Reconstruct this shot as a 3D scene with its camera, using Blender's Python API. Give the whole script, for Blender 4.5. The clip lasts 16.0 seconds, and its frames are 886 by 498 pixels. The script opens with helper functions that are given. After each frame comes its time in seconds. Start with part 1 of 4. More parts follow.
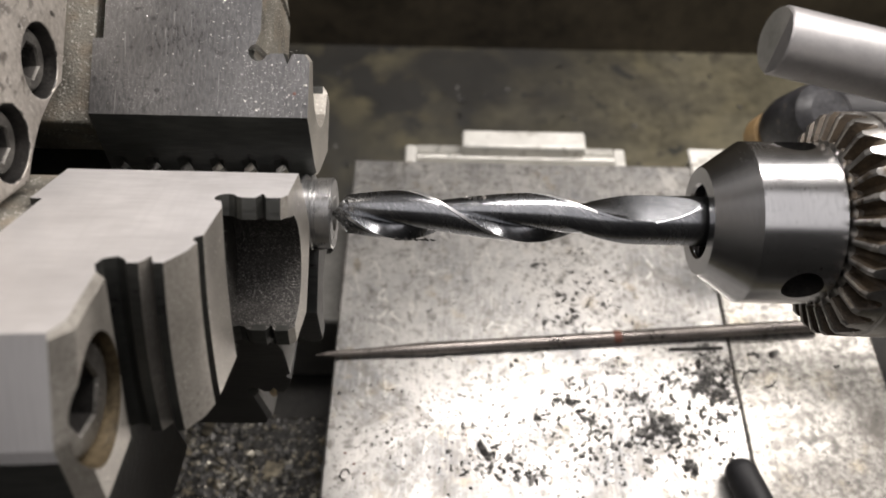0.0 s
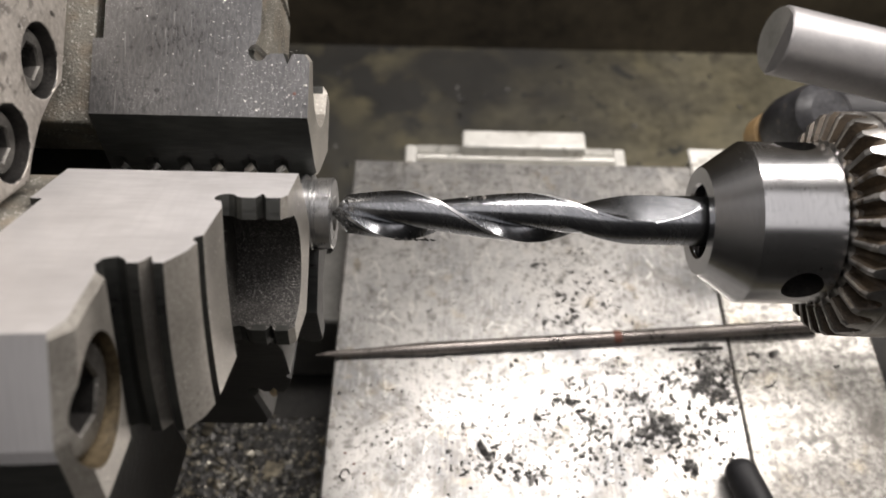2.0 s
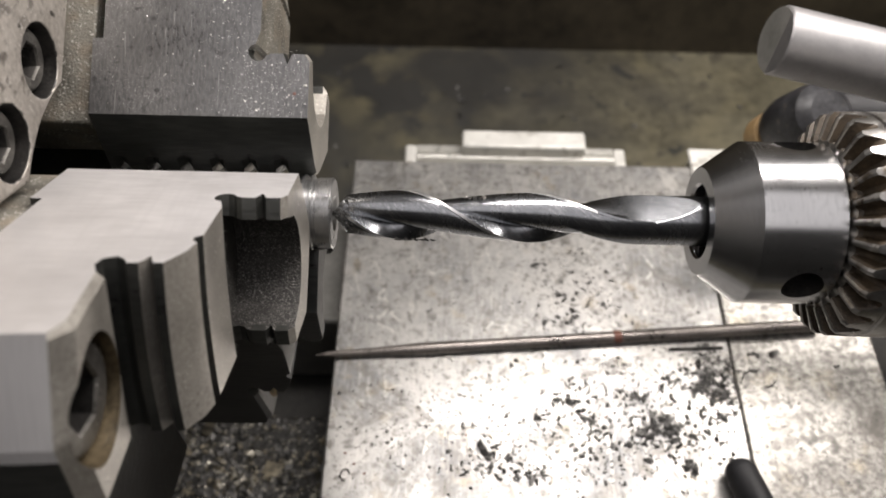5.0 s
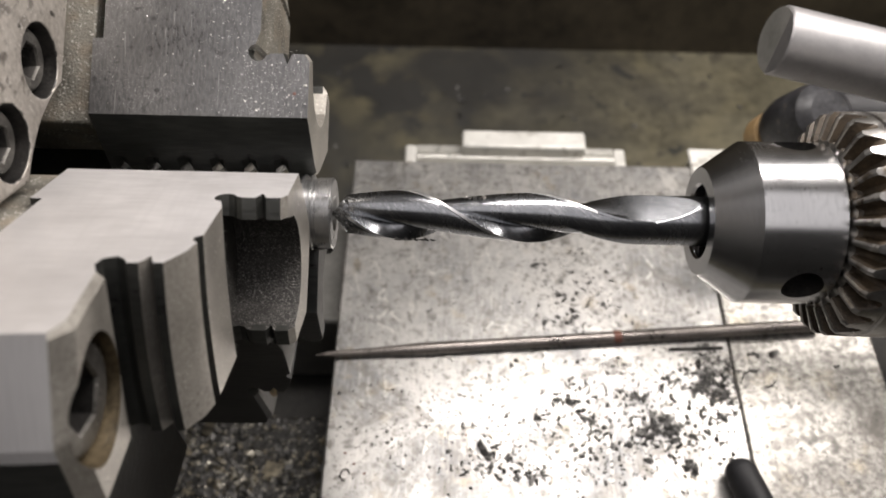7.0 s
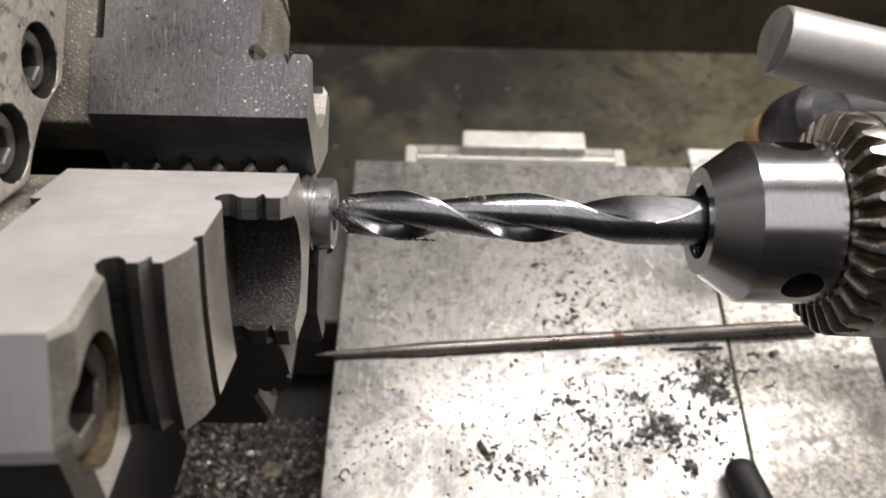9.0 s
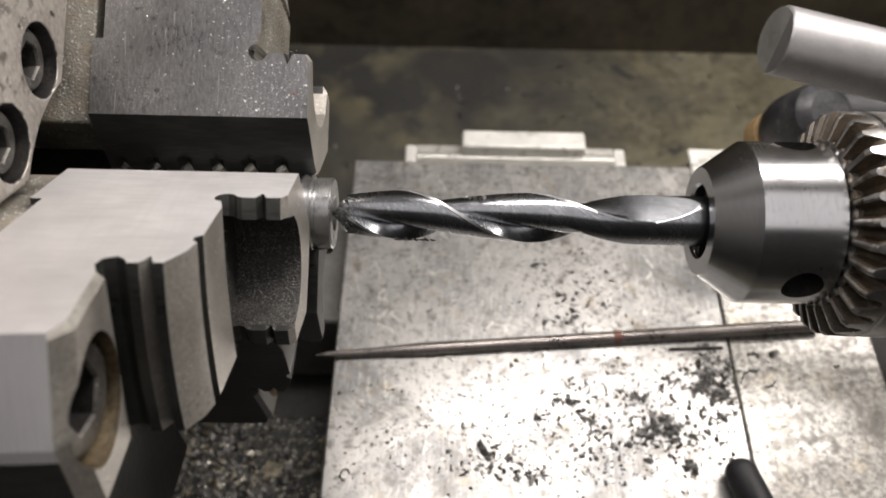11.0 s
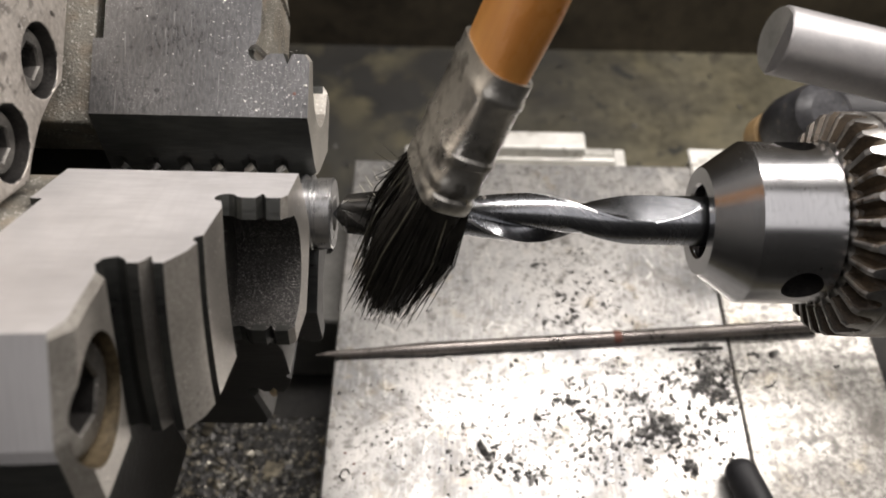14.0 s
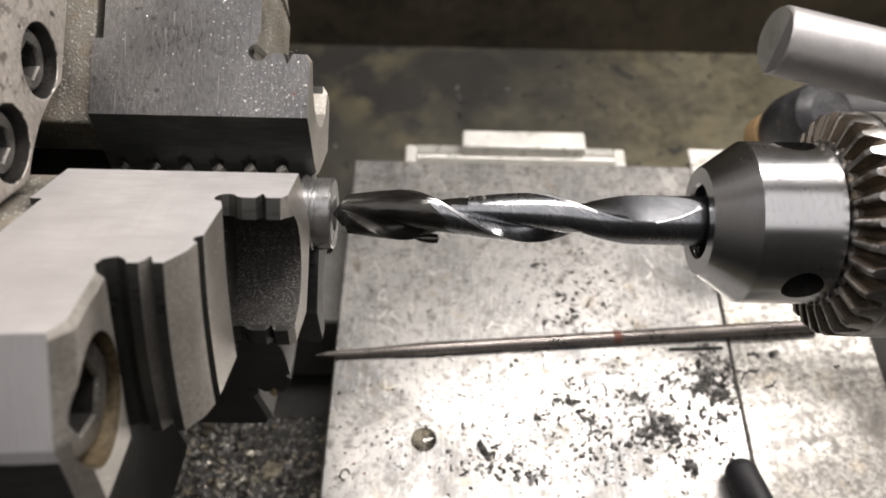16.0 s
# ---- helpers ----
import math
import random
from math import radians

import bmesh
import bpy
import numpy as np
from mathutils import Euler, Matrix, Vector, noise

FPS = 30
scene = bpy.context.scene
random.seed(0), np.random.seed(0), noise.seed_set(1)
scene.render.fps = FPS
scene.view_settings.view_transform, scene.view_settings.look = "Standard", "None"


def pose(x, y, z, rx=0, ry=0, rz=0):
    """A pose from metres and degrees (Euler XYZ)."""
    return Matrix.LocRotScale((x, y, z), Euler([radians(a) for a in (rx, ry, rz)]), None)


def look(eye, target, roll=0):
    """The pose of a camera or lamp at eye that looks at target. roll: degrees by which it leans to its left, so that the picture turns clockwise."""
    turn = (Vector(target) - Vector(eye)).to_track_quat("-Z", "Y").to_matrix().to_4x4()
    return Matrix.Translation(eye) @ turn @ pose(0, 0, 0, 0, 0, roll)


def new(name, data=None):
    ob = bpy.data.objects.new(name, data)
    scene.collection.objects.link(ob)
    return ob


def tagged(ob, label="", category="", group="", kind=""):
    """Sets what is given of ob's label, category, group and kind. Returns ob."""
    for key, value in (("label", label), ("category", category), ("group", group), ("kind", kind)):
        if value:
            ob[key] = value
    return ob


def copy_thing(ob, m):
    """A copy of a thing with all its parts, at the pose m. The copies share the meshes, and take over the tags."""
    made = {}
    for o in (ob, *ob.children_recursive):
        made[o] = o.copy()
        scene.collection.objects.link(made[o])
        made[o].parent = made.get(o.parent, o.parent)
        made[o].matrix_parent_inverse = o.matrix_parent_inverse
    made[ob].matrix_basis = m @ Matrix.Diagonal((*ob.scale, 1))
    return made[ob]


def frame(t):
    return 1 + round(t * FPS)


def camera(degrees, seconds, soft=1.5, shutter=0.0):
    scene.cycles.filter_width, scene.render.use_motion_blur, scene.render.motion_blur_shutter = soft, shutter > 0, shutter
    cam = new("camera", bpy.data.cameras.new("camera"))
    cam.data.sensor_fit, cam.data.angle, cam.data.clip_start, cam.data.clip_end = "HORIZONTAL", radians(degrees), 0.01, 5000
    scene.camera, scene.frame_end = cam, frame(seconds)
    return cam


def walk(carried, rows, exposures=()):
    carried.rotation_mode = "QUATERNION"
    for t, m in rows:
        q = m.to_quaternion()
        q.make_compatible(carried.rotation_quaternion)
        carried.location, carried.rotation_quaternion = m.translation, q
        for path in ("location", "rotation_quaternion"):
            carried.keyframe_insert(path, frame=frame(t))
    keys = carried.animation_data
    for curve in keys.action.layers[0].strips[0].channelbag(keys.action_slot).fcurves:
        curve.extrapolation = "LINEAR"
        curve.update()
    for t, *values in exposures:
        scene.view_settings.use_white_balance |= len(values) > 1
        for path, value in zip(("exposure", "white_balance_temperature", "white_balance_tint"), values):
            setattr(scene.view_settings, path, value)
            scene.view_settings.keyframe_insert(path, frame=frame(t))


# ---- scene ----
EYE = (0.00018, -0.12513, 0.28633)
AIM = (0.00018, 0.04908, 0.04210)
AXIS = 0.125                      # height of the spindle axis over the cross slide

cam = camera(56.15, 16.0, soft=1.75, shutter=0.8)
cam.data.dof.use_dof = True
cam.data.dof.focus_distance = 0.2035
cam.data.dof.aperture_fstop = 16.0
walk(cam, [(0.0, look(EYE, AIM, 1.25)), (16.0, look(EYE, AIM, 1.25))],
     [(0.0, 0.14), (12.7, 0.14), (14.0, 0.20), (15.5, 0.27), (16.0, 0.34)])

# ---- light ----
world = bpy.data.worlds.new("workshop_air")
scene.world = world
world.use_nodes = True
world.node_tree.nodes["Background"].inputs[0].default_value = (1.0, 0.97, 0.93, 1)
world.node_tree.nodes["Background"].inputs[1].default_value = 0.03


def area_lamp(name, eye, target, sx, sy, watts, colour, roll=0):
    d = bpy.data.lights.new(name, "AREA")
    d.shape, d.size, d.size_y, d.energy, d.color = "RECTANGLE", sx, sy, watts, colour
    ob = new(name, d)
    ob.matrix_world = look(eye, target, roll)
    return ob


area_lamp("machine_lamp", (0.207, 0.180, 0.36), (0.207, 0.060, 0.08), 0.486, 0.055, 2.5, (1.0, 0.935, 0.90), 21)
# Unseen wide overhead panel, added as soft fill towards the front.
area_lamp("ceiling_fill", (0.0, -0.8, 1.97), (0.0, -0.8, 0.0), 3.2, 2.0, 18.0, (1.0, 0.95, 0.955))


# ---- materials ----
def nodes_of(name):
    m = bpy.data.materials.new(name)
    m.use_nodes = True
    return m, m.node_tree.nodes, m.node_tree.links


def ramp(nt, a, b, pa=0.0, pb=1.0):
    r = nt.new("ShaderNodeValToRGB")
    r.color_ramp.elements[0].position, r.color_ramp.elements[0].color = pa, (*a, 1)
    r.color_ramp.elements[1].position, r.color_ramp.elements[1].color = pb, (*b, 1)
    return r


def surface(name, dark, light, rough=(0.3, 0.5), metal=0.0, big=40.0, fine=600.0, bump=0.15, stretch=(1, 1, 1),
            spots=None, spot_scale=300.0, spot_edge=(0.62, 0.68), depth=0.0004, random_tone=0.0):
    """Two scales of variation, fine relief, optional specks of another colour."""
    m, nt, ln = nodes_of(name)
    b = nt["Principled BSDF"]
    co = nt.new("ShaderNodeTexCoord")
    mp = nt.new("ShaderNodeMapping")
    mp.inputs["Scale"].default_value = stretch
    ln.new(co.outputs["Object"], mp.inputs["Vector"])
    n1, n2 = nt.new("ShaderNodeTexNoise"), nt.new("ShaderNodeTexNoise")
    n1.inputs["Scale"].default_value, n1.inputs["Detail"].default_value = big, 5.0
    n2.inputs["Scale"].default_value, n2.inputs["Detail"].default_value = fine, 4.0
    ln.new(co.outputs["Object"], n1.inputs["Vector"])
    ln.new(mp.outputs["Vector"], n2.inputs["Vector"])
    mix = nt.new("ShaderNodeMath")
    mix.operation = "MULTIPLY_ADD"
    ln.new(n2.outputs["Fac"], mix.inputs[0])
    mix.inputs[1].default_value = 0.45
    half = nt.new("ShaderNodeMath")
    half.operation = "MULTIPLY_ADD"
    ln.new(n1.outputs["Fac"], half.inputs[0])
    half.inputs[1].default_value, half.inputs[2].default_value = 0.75, -0.1
    ln.new(half.outputs[0], mix.inputs[2])
    r = ramp(nt, dark, light, 0.32, 0.68)
    ln.new(mix.outputs[0], r.inputs["Fac"])
    colour = r.outputs["Color"]
    rr = nt.new("ShaderNodeMapRange")
    rr.inputs["From Min"].default_value, rr.inputs["From Max"].default_value = 0.3, 0.7
    rr.inputs["To Min"].default_value, rr.inputs["To Max"].default_value = rough
    ln.new(mix.outputs[0], rr.inputs["Value"])
    if random_tone:
        oi = nt.new("ShaderNodeNewGeometry")
        mr = nt.new("ShaderNodeMapRange")
        mr.inputs["To Min"].default_value, mr.inputs["To Max"].default_value = 1 - random_tone, 1 + random_tone
        ln.new(oi.outputs["Random Per Island"], mr.inputs["Value"])
        mu = nt.new("ShaderNodeMix")
        mu.data_type, mu.blend_type = "RGBA", "MULTIPLY"
        mu.inputs["Factor"].default_value = 1
        ln.new(colour, mu.inputs["A"])
        ln.new(mr.outputs["Result"], mu.inputs["B"])
        colour = mu.outputs["Result"]
    if spots:
        n3 = nt.new("ShaderNodeTexNoise")
        n3.inputs["Scale"].default_value, n3.inputs["Detail"].default_value = spot_scale, 2.5
        ln.new(co.outputs["Object"], n3.inputs["Vector"])
        sr = ramp(nt, (0, 0, 0), (1, 1, 1), *spot_edge)
        ln.new(n3.outputs["Fac"], sr.inputs["Fac"])
        mu = nt.new("ShaderNodeMix")
        mu.data_type = "RGBA"
        ln.new(sr.outputs["Color"], mu.inputs["Factor"])
        ln.new(colour, mu.inputs["A"])
        mu.inputs["B"].default_value = (*spots, 1)
        colour = mu.outputs["Result"]
    ln.new(colour, b.inputs["Base Color"])
    ln.new(rr.outputs["Result"], b.inputs["Roughness"])
    b.inputs["Metallic"].default_value = metal
    if bump:
        bp = nt.new("ShaderNodeBump")
        bp.inputs["Strength"].default_value, bp.inputs["Distance"].default_value = bump, depth
        ln.new(n2.outputs["Fac"], bp.inputs["Height"])
        ln.new(bp.outputs["Normal"], b.inputs["Normal"])
    return m


JAW_STEEL = surface("ground_jaw_steel", (0.62, 0.605, 0.60), (0.85, 0.835, 0.83), (0.32, 0.42), 0.45, 60, 900, 0.10, (0.15, 1, 1),
                    (0.80, 0.79, 0.77), 900, (0.74, 0.78), 0.0002)
FACE_STEEL = surface("dusty_step_face_steel", (0.26, 0.243, 0.215), (0.46, 0.435, 0.39), (0.36, 0.52), 0.55, 70, 1100, 0.35, (1, 1, 1),
                     (0.62, 0.60, 0.55), 1800, (0.66, 0.74), 0.0002)
# Darker copy of the jaw steel: weaker light on the rear jaw, plus dust.
DUSTY_SHADED_STEEL = surface("dusty_shaded_jaw_steel", (0.105, 0.104, 0.104), (0.235, 0.234, 0.233), (0.26, 0.40), 0.7, 35, 1400, 0.4, (1, 0.4, 1),
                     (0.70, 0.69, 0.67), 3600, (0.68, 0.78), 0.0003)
JAW_END = surface("milled_jaw_end", (0.70, 0.685, 0.68), (0.84, 0.825, 0.815), (0.34, 0.44), 0.3, 60, 900, 0.25, (3, 0.1, 0.1))
# Black of the unground jaw faces; also carries painted shade on undersides and in grooves.
JAW_BLACK = surface("black_and_shaded_jaw_steel", (0.022, 0.022, 0.021), (0.06, 0.062, 0.055), (0.25, 0.45), 0.15, 60, 900, 0.3, (0.2, 1, 1))
# Shaded copy of the jaw steel, for the jaw that points down.
SHADED_STEEL = surface("shaded_jaw_steel", (0.035, 0.034, 0.032), (0.085, 0.083, 0.078), (0.4, 0.6), 0.4, 60, 900, 0.3, (0.2, 1, 1))
# Relief kept very dark under its dust, so the recess's shade is in the colour.
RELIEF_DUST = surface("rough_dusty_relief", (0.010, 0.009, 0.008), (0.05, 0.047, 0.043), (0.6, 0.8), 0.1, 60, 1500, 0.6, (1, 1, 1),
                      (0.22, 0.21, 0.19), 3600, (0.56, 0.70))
BODY_STEEL = surface("dusty_chuck_steel", (0.36, 0.325, 0.285), (0.72, 0.675, 0.615), (0.38, 0.6), 0.6, 38, 900, 0.45, (1, 1, 1),
                     (0.08, 0.07, 0.06), 260, (0.66, 0.74))
DUST_STEEL = surface("chip_dusted_steel", (0.10, 0.095, 0.08), (0.36, 0.34, 0.29), (0.5, 0.8), 0.4, 90, 1600, 0.7, (1, 1, 1),
                     (0.75, 0.72, 0.66), 1500, (0.62, 0.68))
# Black steel of small parts; also used as painted shade inside holes.
BLACK_STEEL = surface("black_steel_and_recess_shade", (0.02, 0.02, 0.02), (0.07, 0.065, 0.06), (0.3, 0.5), 0.5, 120, 1500, 0.3)
CHROME = surface("turned_chuck_steel", (0.50, 0.50, 0.505), (0.60, 0.60, 0.60), (0.20, 0.28), 1.0, 70, 1500, 0.06, (3, 0.2, 0.2),
                 None, 300, (0.6, 0.7), 0.0001)
GEAR_STEEL = surface("gear_steel", (0.28, 0.27, 0.255), (0.47, 0.46, 0.44), (0.26, 0.4), 0.95, 200, 1500, 0.1, (1, 1, 1),
                     (0.10, 0.07, 0.05), 350, (0.66, 0.75))
DRILL_STEEL = surface("drill_steel", (0.25, 0.26, 0.275), (0.35, 0.36, 0.375), (0.22, 0.29), 1.0, 120, 1400, 0.10, (1, 0.3, 0.3), None, 300,
                      (0.6, 0.7), 0.0001)
SHANK_STEEL = surface("drawn_shank_steel", (0.20, 0.21, 0.225), (0.28, 0.29, 0.305), (0.24, 0.30), 1.0, 120, 1400, 0.06, (0.3, 1, 1), None, 300,
                      (0.6, 0.7), 0.0001)
MARGIN_STEEL = surface("worn_bright_margin", (0.50, 0.50, 0.51), (0.72, 0.72, 0.71), (0.30, 0.42), 0.9, 200, 1500, 0.3)
WORK_STEEL = surface("turned_work_steel", (0.34, 0.34, 0.34), (0.52, 0.52, 0.515), (0.24, 0.34), 0.9, 150, 1500, 0.2, (8, 0.3, 0.3), None,
                     300, (0.6, 0.7), 0.0001)
ROD_STEEL = surface("scriber_steel", (0.15, 0.135, 0.125), (0.40, 0.36, 0.33), (0.25, 0.4), 0.8, 60, 900, 0.1)
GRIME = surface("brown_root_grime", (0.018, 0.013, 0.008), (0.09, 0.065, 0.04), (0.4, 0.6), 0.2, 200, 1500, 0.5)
BAR_METAL = surface("pale_aluminium", (0.62, 0.61, 0.56), (0.80, 0.79, 0.74), (0.4, 0.6), 0.3, 50, 700, 0.2, (0.3, 1, 1),
                    (0.3, 0.29, 0.26), 150, (0.66, 0.75))
STRIP_METAL = surface("grimy_aluminium", (0.48, 0.47, 0.43), (0.66, 0.65, 0.60), (0.35, 0.55), 0.5, 60, 700, 0.2, (0.2, 1, 1),
                      (0.2, 0.19, 0.17), 150, (0.62, 0.75))
GREEN_PAINT = surface("mottled_olive_paint", (0.062, 0.056, 0.036), (0.19, 0.172, 0.112), (0.45, 0.7), 0.0, 16, 160, 0.3, (1, 1, 1),
                      (0.03, 0.03, 0.025), 70, (0.60, 0.72))
DARK_PAINT = surface("dirty_dark_paint", (0.014, 0.0112, 0.007), (0.058, 0.047, 0.029), (0.5, 0.7), 0.0, 14, 120, 0.3)
IRON = surface("oily_cast_iron", (0.016, 0.016, 0.015), (0.055, 0.052, 0.047), (0.4, 0.6), 0.15, 60, 500, 0.4)
GREY_IRON = surface("worn_grey_iron", (0.22, 0.22, 0.20), (0.36, 0.35, 0.33), (0.4, 0.6), 0.4, 60, 500, 0.3)
CHIP = surface("dark_cast_iron_chips", (0.035, 0.034, 0.033), (0.17, 0.165, 0.155), (0.35, 0.6), 0.5, 300, 1500, 0.2, random_tone=0.6)
BRIGHT_CHIP = surface("bright_metal_chips", (0.09, 0.085, 0.072), (0.50, 0.47, 0.39), (0.25, 0.5), 0.5, 300, 1500, 0.2, random_tone=0.8)
LEVER_STEEL = surface("matt_grey_steel", (0.32, 0.315, 0.315), (0.41, 0.40, 0.40), (0.48, 0.56), 0.85, 60, 700, 0.1)
BLACK_PLASTIC = surface("black_plastic", (0.008, 0.008, 0.009), (0.022, 0.022, 0.024), (0.5, 0.7), 0.0, 80, 700, 0.2)
TAN = surface("tan_wood", (0.20, 0.13, 0.06), (0.34, 0.23, 0.11), (0.45, 0.6), 0.0, 80, 500, 0.2)
WOOD = surface("varnished_orange_wood", (0.50, 0.20, 0.045), (0.70, 0.34, 0.09), (0.25, 0.4), 0.0, 60, 260, 0.15, (1, 1, 0.12),
               (0.06, 0.03, 0.012), 110, (0.66, 0.72))
TIN = surface("tin_ferrule", (0.45, 0.43, 0.39), (0.66, 0.64, 0.58), (0.22, 0.40), 0.9, 90, 600, 0.3, (1, 1, 1), (0.20, 0.18, 0.15), 140,
              (0.60, 0.75))
BRISTLE = surface("oily_dark_bristle", (0.008, 0.007, 0.006), (0.024, 0.022, 0.017), (0.25, 0.45), 0.0, 200, 900, 0.0)
SWEPT_BRISTLE = surface("dry_pale_bristle", (0.16, 0.155, 0.12), (0.45, 0.43, 0.36), (0.3, 0.5), 0.0, 200, 900, 0.0)
PALE_BRISTLE = surface("worn_pale_bristle", (0.06, 0.055, 0.04), (0.16, 0.15, 0.11), (0.3, 0.5), 0.0, 200, 900, 0.0)
WALL_PAINT = surface("workshop_wall_paint", (0.62, 0.61, 0.58), (0.72, 0.71, 0.68), (0.6, 0.8), 0.0, 3, 60, 0.1)
DARK_WALL = surface("dark_unseen_wall", (0.09, 0.088, 0.085), (0.14, 0.138, 0.13), (0.6, 0.8), 0.0, 3, 60, 0.1)
FLOOR_GREY = surface("concrete_floor", (0.16, 0.155, 0.15), (0.26, 0.25, 0.24), (0.6, 0.8), 0.0, 4, 80, 0.2)

WET_STEEL = surface("oil_wet_steel", (0.035, 0.033, 0.030), (0.10, 0.097, 0.09), (0.14, 0.30), 0.8, 110, 500, 0.5, (0.4, 1, 1))
OIL, _nt, _ln = nodes_of("clear_cutting_oil")
_b = _nt["Principled BSDF"]
_b.inputs["Base Color"].default_value = (0.40, 0.37, 0.30, 1)
_b.inputs["Roughness"].default_value = 0.08
_b.inputs["Transmission Weight"].default_value = 1.0
_b.inputs["IOR"].default_value = 1.47


RED_PAINT = surface("faded_red_paint", (0.10, 0.055, 0.045), (0.22, 0.09, 0.06), (0.4, 0.6), 0.0, 200, 900, 0.2)
RUST = surface("oily_rusty_bore", (0.03, 0.025, 0.018), (0.22, 0.17, 0.10), (0.35, 0.55), 0.4, 150, 900, 0.4)
LUMP = surface("tan_grey_lumps", (0.05, 0.046, 0.038), (0.32, 0.28, 0.20), (0.35, 0.6), 0.2, 300, 900, 0.3, random_tone=0.7)
KNOB_BLACK = surface("grimy_black_knob", (0.010, 0.010, 0.011), (0.06, 0.06, 0.065), (0.3, 0.5), 0.0, 80, 700, 0.3, (1, 1, 1),
                     (0.10, 0.09, 0.08), 300, (0.62, 0.72))


def overlay(m, factor, tint):
    """Lays a tint over a material's colour where the factor says so."""
    nt, ln = m.node_tree.nodes, m.node_tree.links
    b = nt["Principled BSDF"]
    old = b.inputs["Base Color"].links[0].from_socket
    mu = nt.new("ShaderNodeMix")
    mu.data_type = "RGBA"
    ln.new(factor, mu.inputs["Factor"])
    ln.new(old, mu.inputs["A"])
    mu.inputs["B"].default_value = (*tint, 1)
    ln.new(mu.outputs["Result"], b.inputs["Base Color"])


def flecks(m, tint, scale, edge, patch_scale=60.0, patch_edge=(0.45, 0.6), amount=1.0):
    """Specks that gather in patches."""
    nt, ln = m.node_tree.nodes, m.node_tree.links
    co = nt.new("ShaderNodeTexCoord")
    outs = []
    for s, (lo, hi) in ((scale, edge), (patch_scale, patch_edge)):
        n = nt.new("ShaderNodeTexNoise")
        n.inputs["Scale"].default_value, n.inputs["Detail"].default_value = s, 3.0
        ln.new(co.outputs["Object"], n.inputs["Vector"])
        r = ramp(nt, (0, 0, 0), (1, 1, 1), lo, hi)
        ln.new(n.outputs["Fac"], r.inputs["Fac"])
        outs.append(r.outputs["Color"])
    mul = nt.new("ShaderNodeMath")
    mul.operation = "MULTIPLY"
    ln.new(outs[0], mul.inputs[0])
    ln.new(outs[1], mul.inputs[1])
    m2 = nt.new("ShaderNodeMath")
    m2.operation = "MULTIPLY"
    ln.new(mul.outputs[0], m2.inputs[0])
    m2.inputs[1].default_value = amount
    overlay(m, m2.outputs[0], tint)


def scratches(m, tint, stretch, scale, edge, amount=0.6):
    """Thin straight scores: noise drawn out along one way."""
    nt, ln = m.node_tree.nodes, m.node_tree.links
    co, mp = nt.new("ShaderNodeTexCoord"), nt.new("ShaderNodeMapping")
    mp.inputs["Scale"].default_value = stretch
    mp.inputs["Rotation"].default_value = (0, 0, 0.5)
    ln.new(co.outputs["Object"], mp.inputs["Vector"])
    n = nt.new("ShaderNodeTexNoise")
    n.inputs["Scale"].default_value, n.inputs["Detail"].default_value = scale, 1.0
    ln.new(mp.outputs["Vector"], n.inputs["Vector"])
    r = ramp(nt, (0, 0, 0), (amount, amount, amount), *edge)
    ln.new(n.outputs["Fac"], r.inputs["Fac"])
    overlay(m, r.outputs["Color"], tint)


def turned_grain(m, amount):
    """Lathe-turned surface: gloss drawn out across the tool marks."""
    nt, ln = m.node_tree.nodes, m.node_tree.links
    b = nt["Principled BSDF"]
    tg = nt.new("ShaderNodeTangent")
    tg.direction_type, tg.axis = "RADIAL", "X"
    ln.new(tg.outputs[0], b.inputs["Tangent"])
    b.inputs["Anisotropic"].default_value = amount
    b.inputs["Anisotropic Rotation"].default_value = 0.25


flecks(DUSTY_SHADED_STEEL, (0.60, 0.59, 0.58), 2600, (0.60, 0.66), 70, (0.46, 0.62), 0.5)
flecks(DUSTY_SHADED_STEEL, (0.06, 0.06, 0.06), 420, (0.60, 0.68), 50, (0.42, 0.58), 0.7)
scratches(DUSTY_SHADED_STEEL, (0.60, 0.59, 0.58), (1, 0.05, 1), 2200, (0.72, 0.76), 0.4)
flecks(JAW_STEEL, (0.42, 0.405, 0.405), 30, (0.42, 0.66), 14, (0.38, 0.60), 0.4)
flecks(JAW_STEEL, (0.50, 0.48, 0.47), 160, (0.50, 0.66), 25, (0.42, 0.60), 0.4)
flecks(FACE_STEEL, (0.80, 0.77, 0.70), 1800, (0.62, 0.67), 120, (0.45, 0.58), 0.6)
flecks(FACE_STEEL, (0.09, 0.08, 0.065), 800, (0.58, 0.70), 70, (0.45, 0.60), 0.45)
flecks(BODY_STEEL, (0.10, 0.085, 0.07), 320, (0.52, 0.64), 45, (0.42, 0.60), 0.75)
flecks(BODY_STEEL, (0.80, 0.77, 0.72), 1300, (0.63, 0.68), 60, (0.42, 0.55))
flecks(RELIEF_DUST, (0.50, 0.48, 0.45), 3200, (0.60, 0.68), 160, (0.42, 0.56), 0.6)
flecks(CHROME, (0.34, 0.33, 0.32), 700, (0.54, 0.66), 60, (0.48, 0.62), 0.4)
flecks(CHROME, (0.12, 0.11, 0.10), 900, (0.66, 0.70), 80, (0.45, 0.55), 0.8)
flecks(GEAR_STEEL, (0.16, 0.12, 0.08), 260, (0.50, 0.62), 90, (0.45, 0.60), 0.8)
flecks(TIN, (0.10, 0.09, 0.075), 180, (0.50, 0.62), 60, (0.42, 0.58), 0.7)
flecks(DUST_STEEL, (0.30, 0.25, 0.19), 150, (0.48, 0.62), 50, (0.40, 0.55), 0.6)
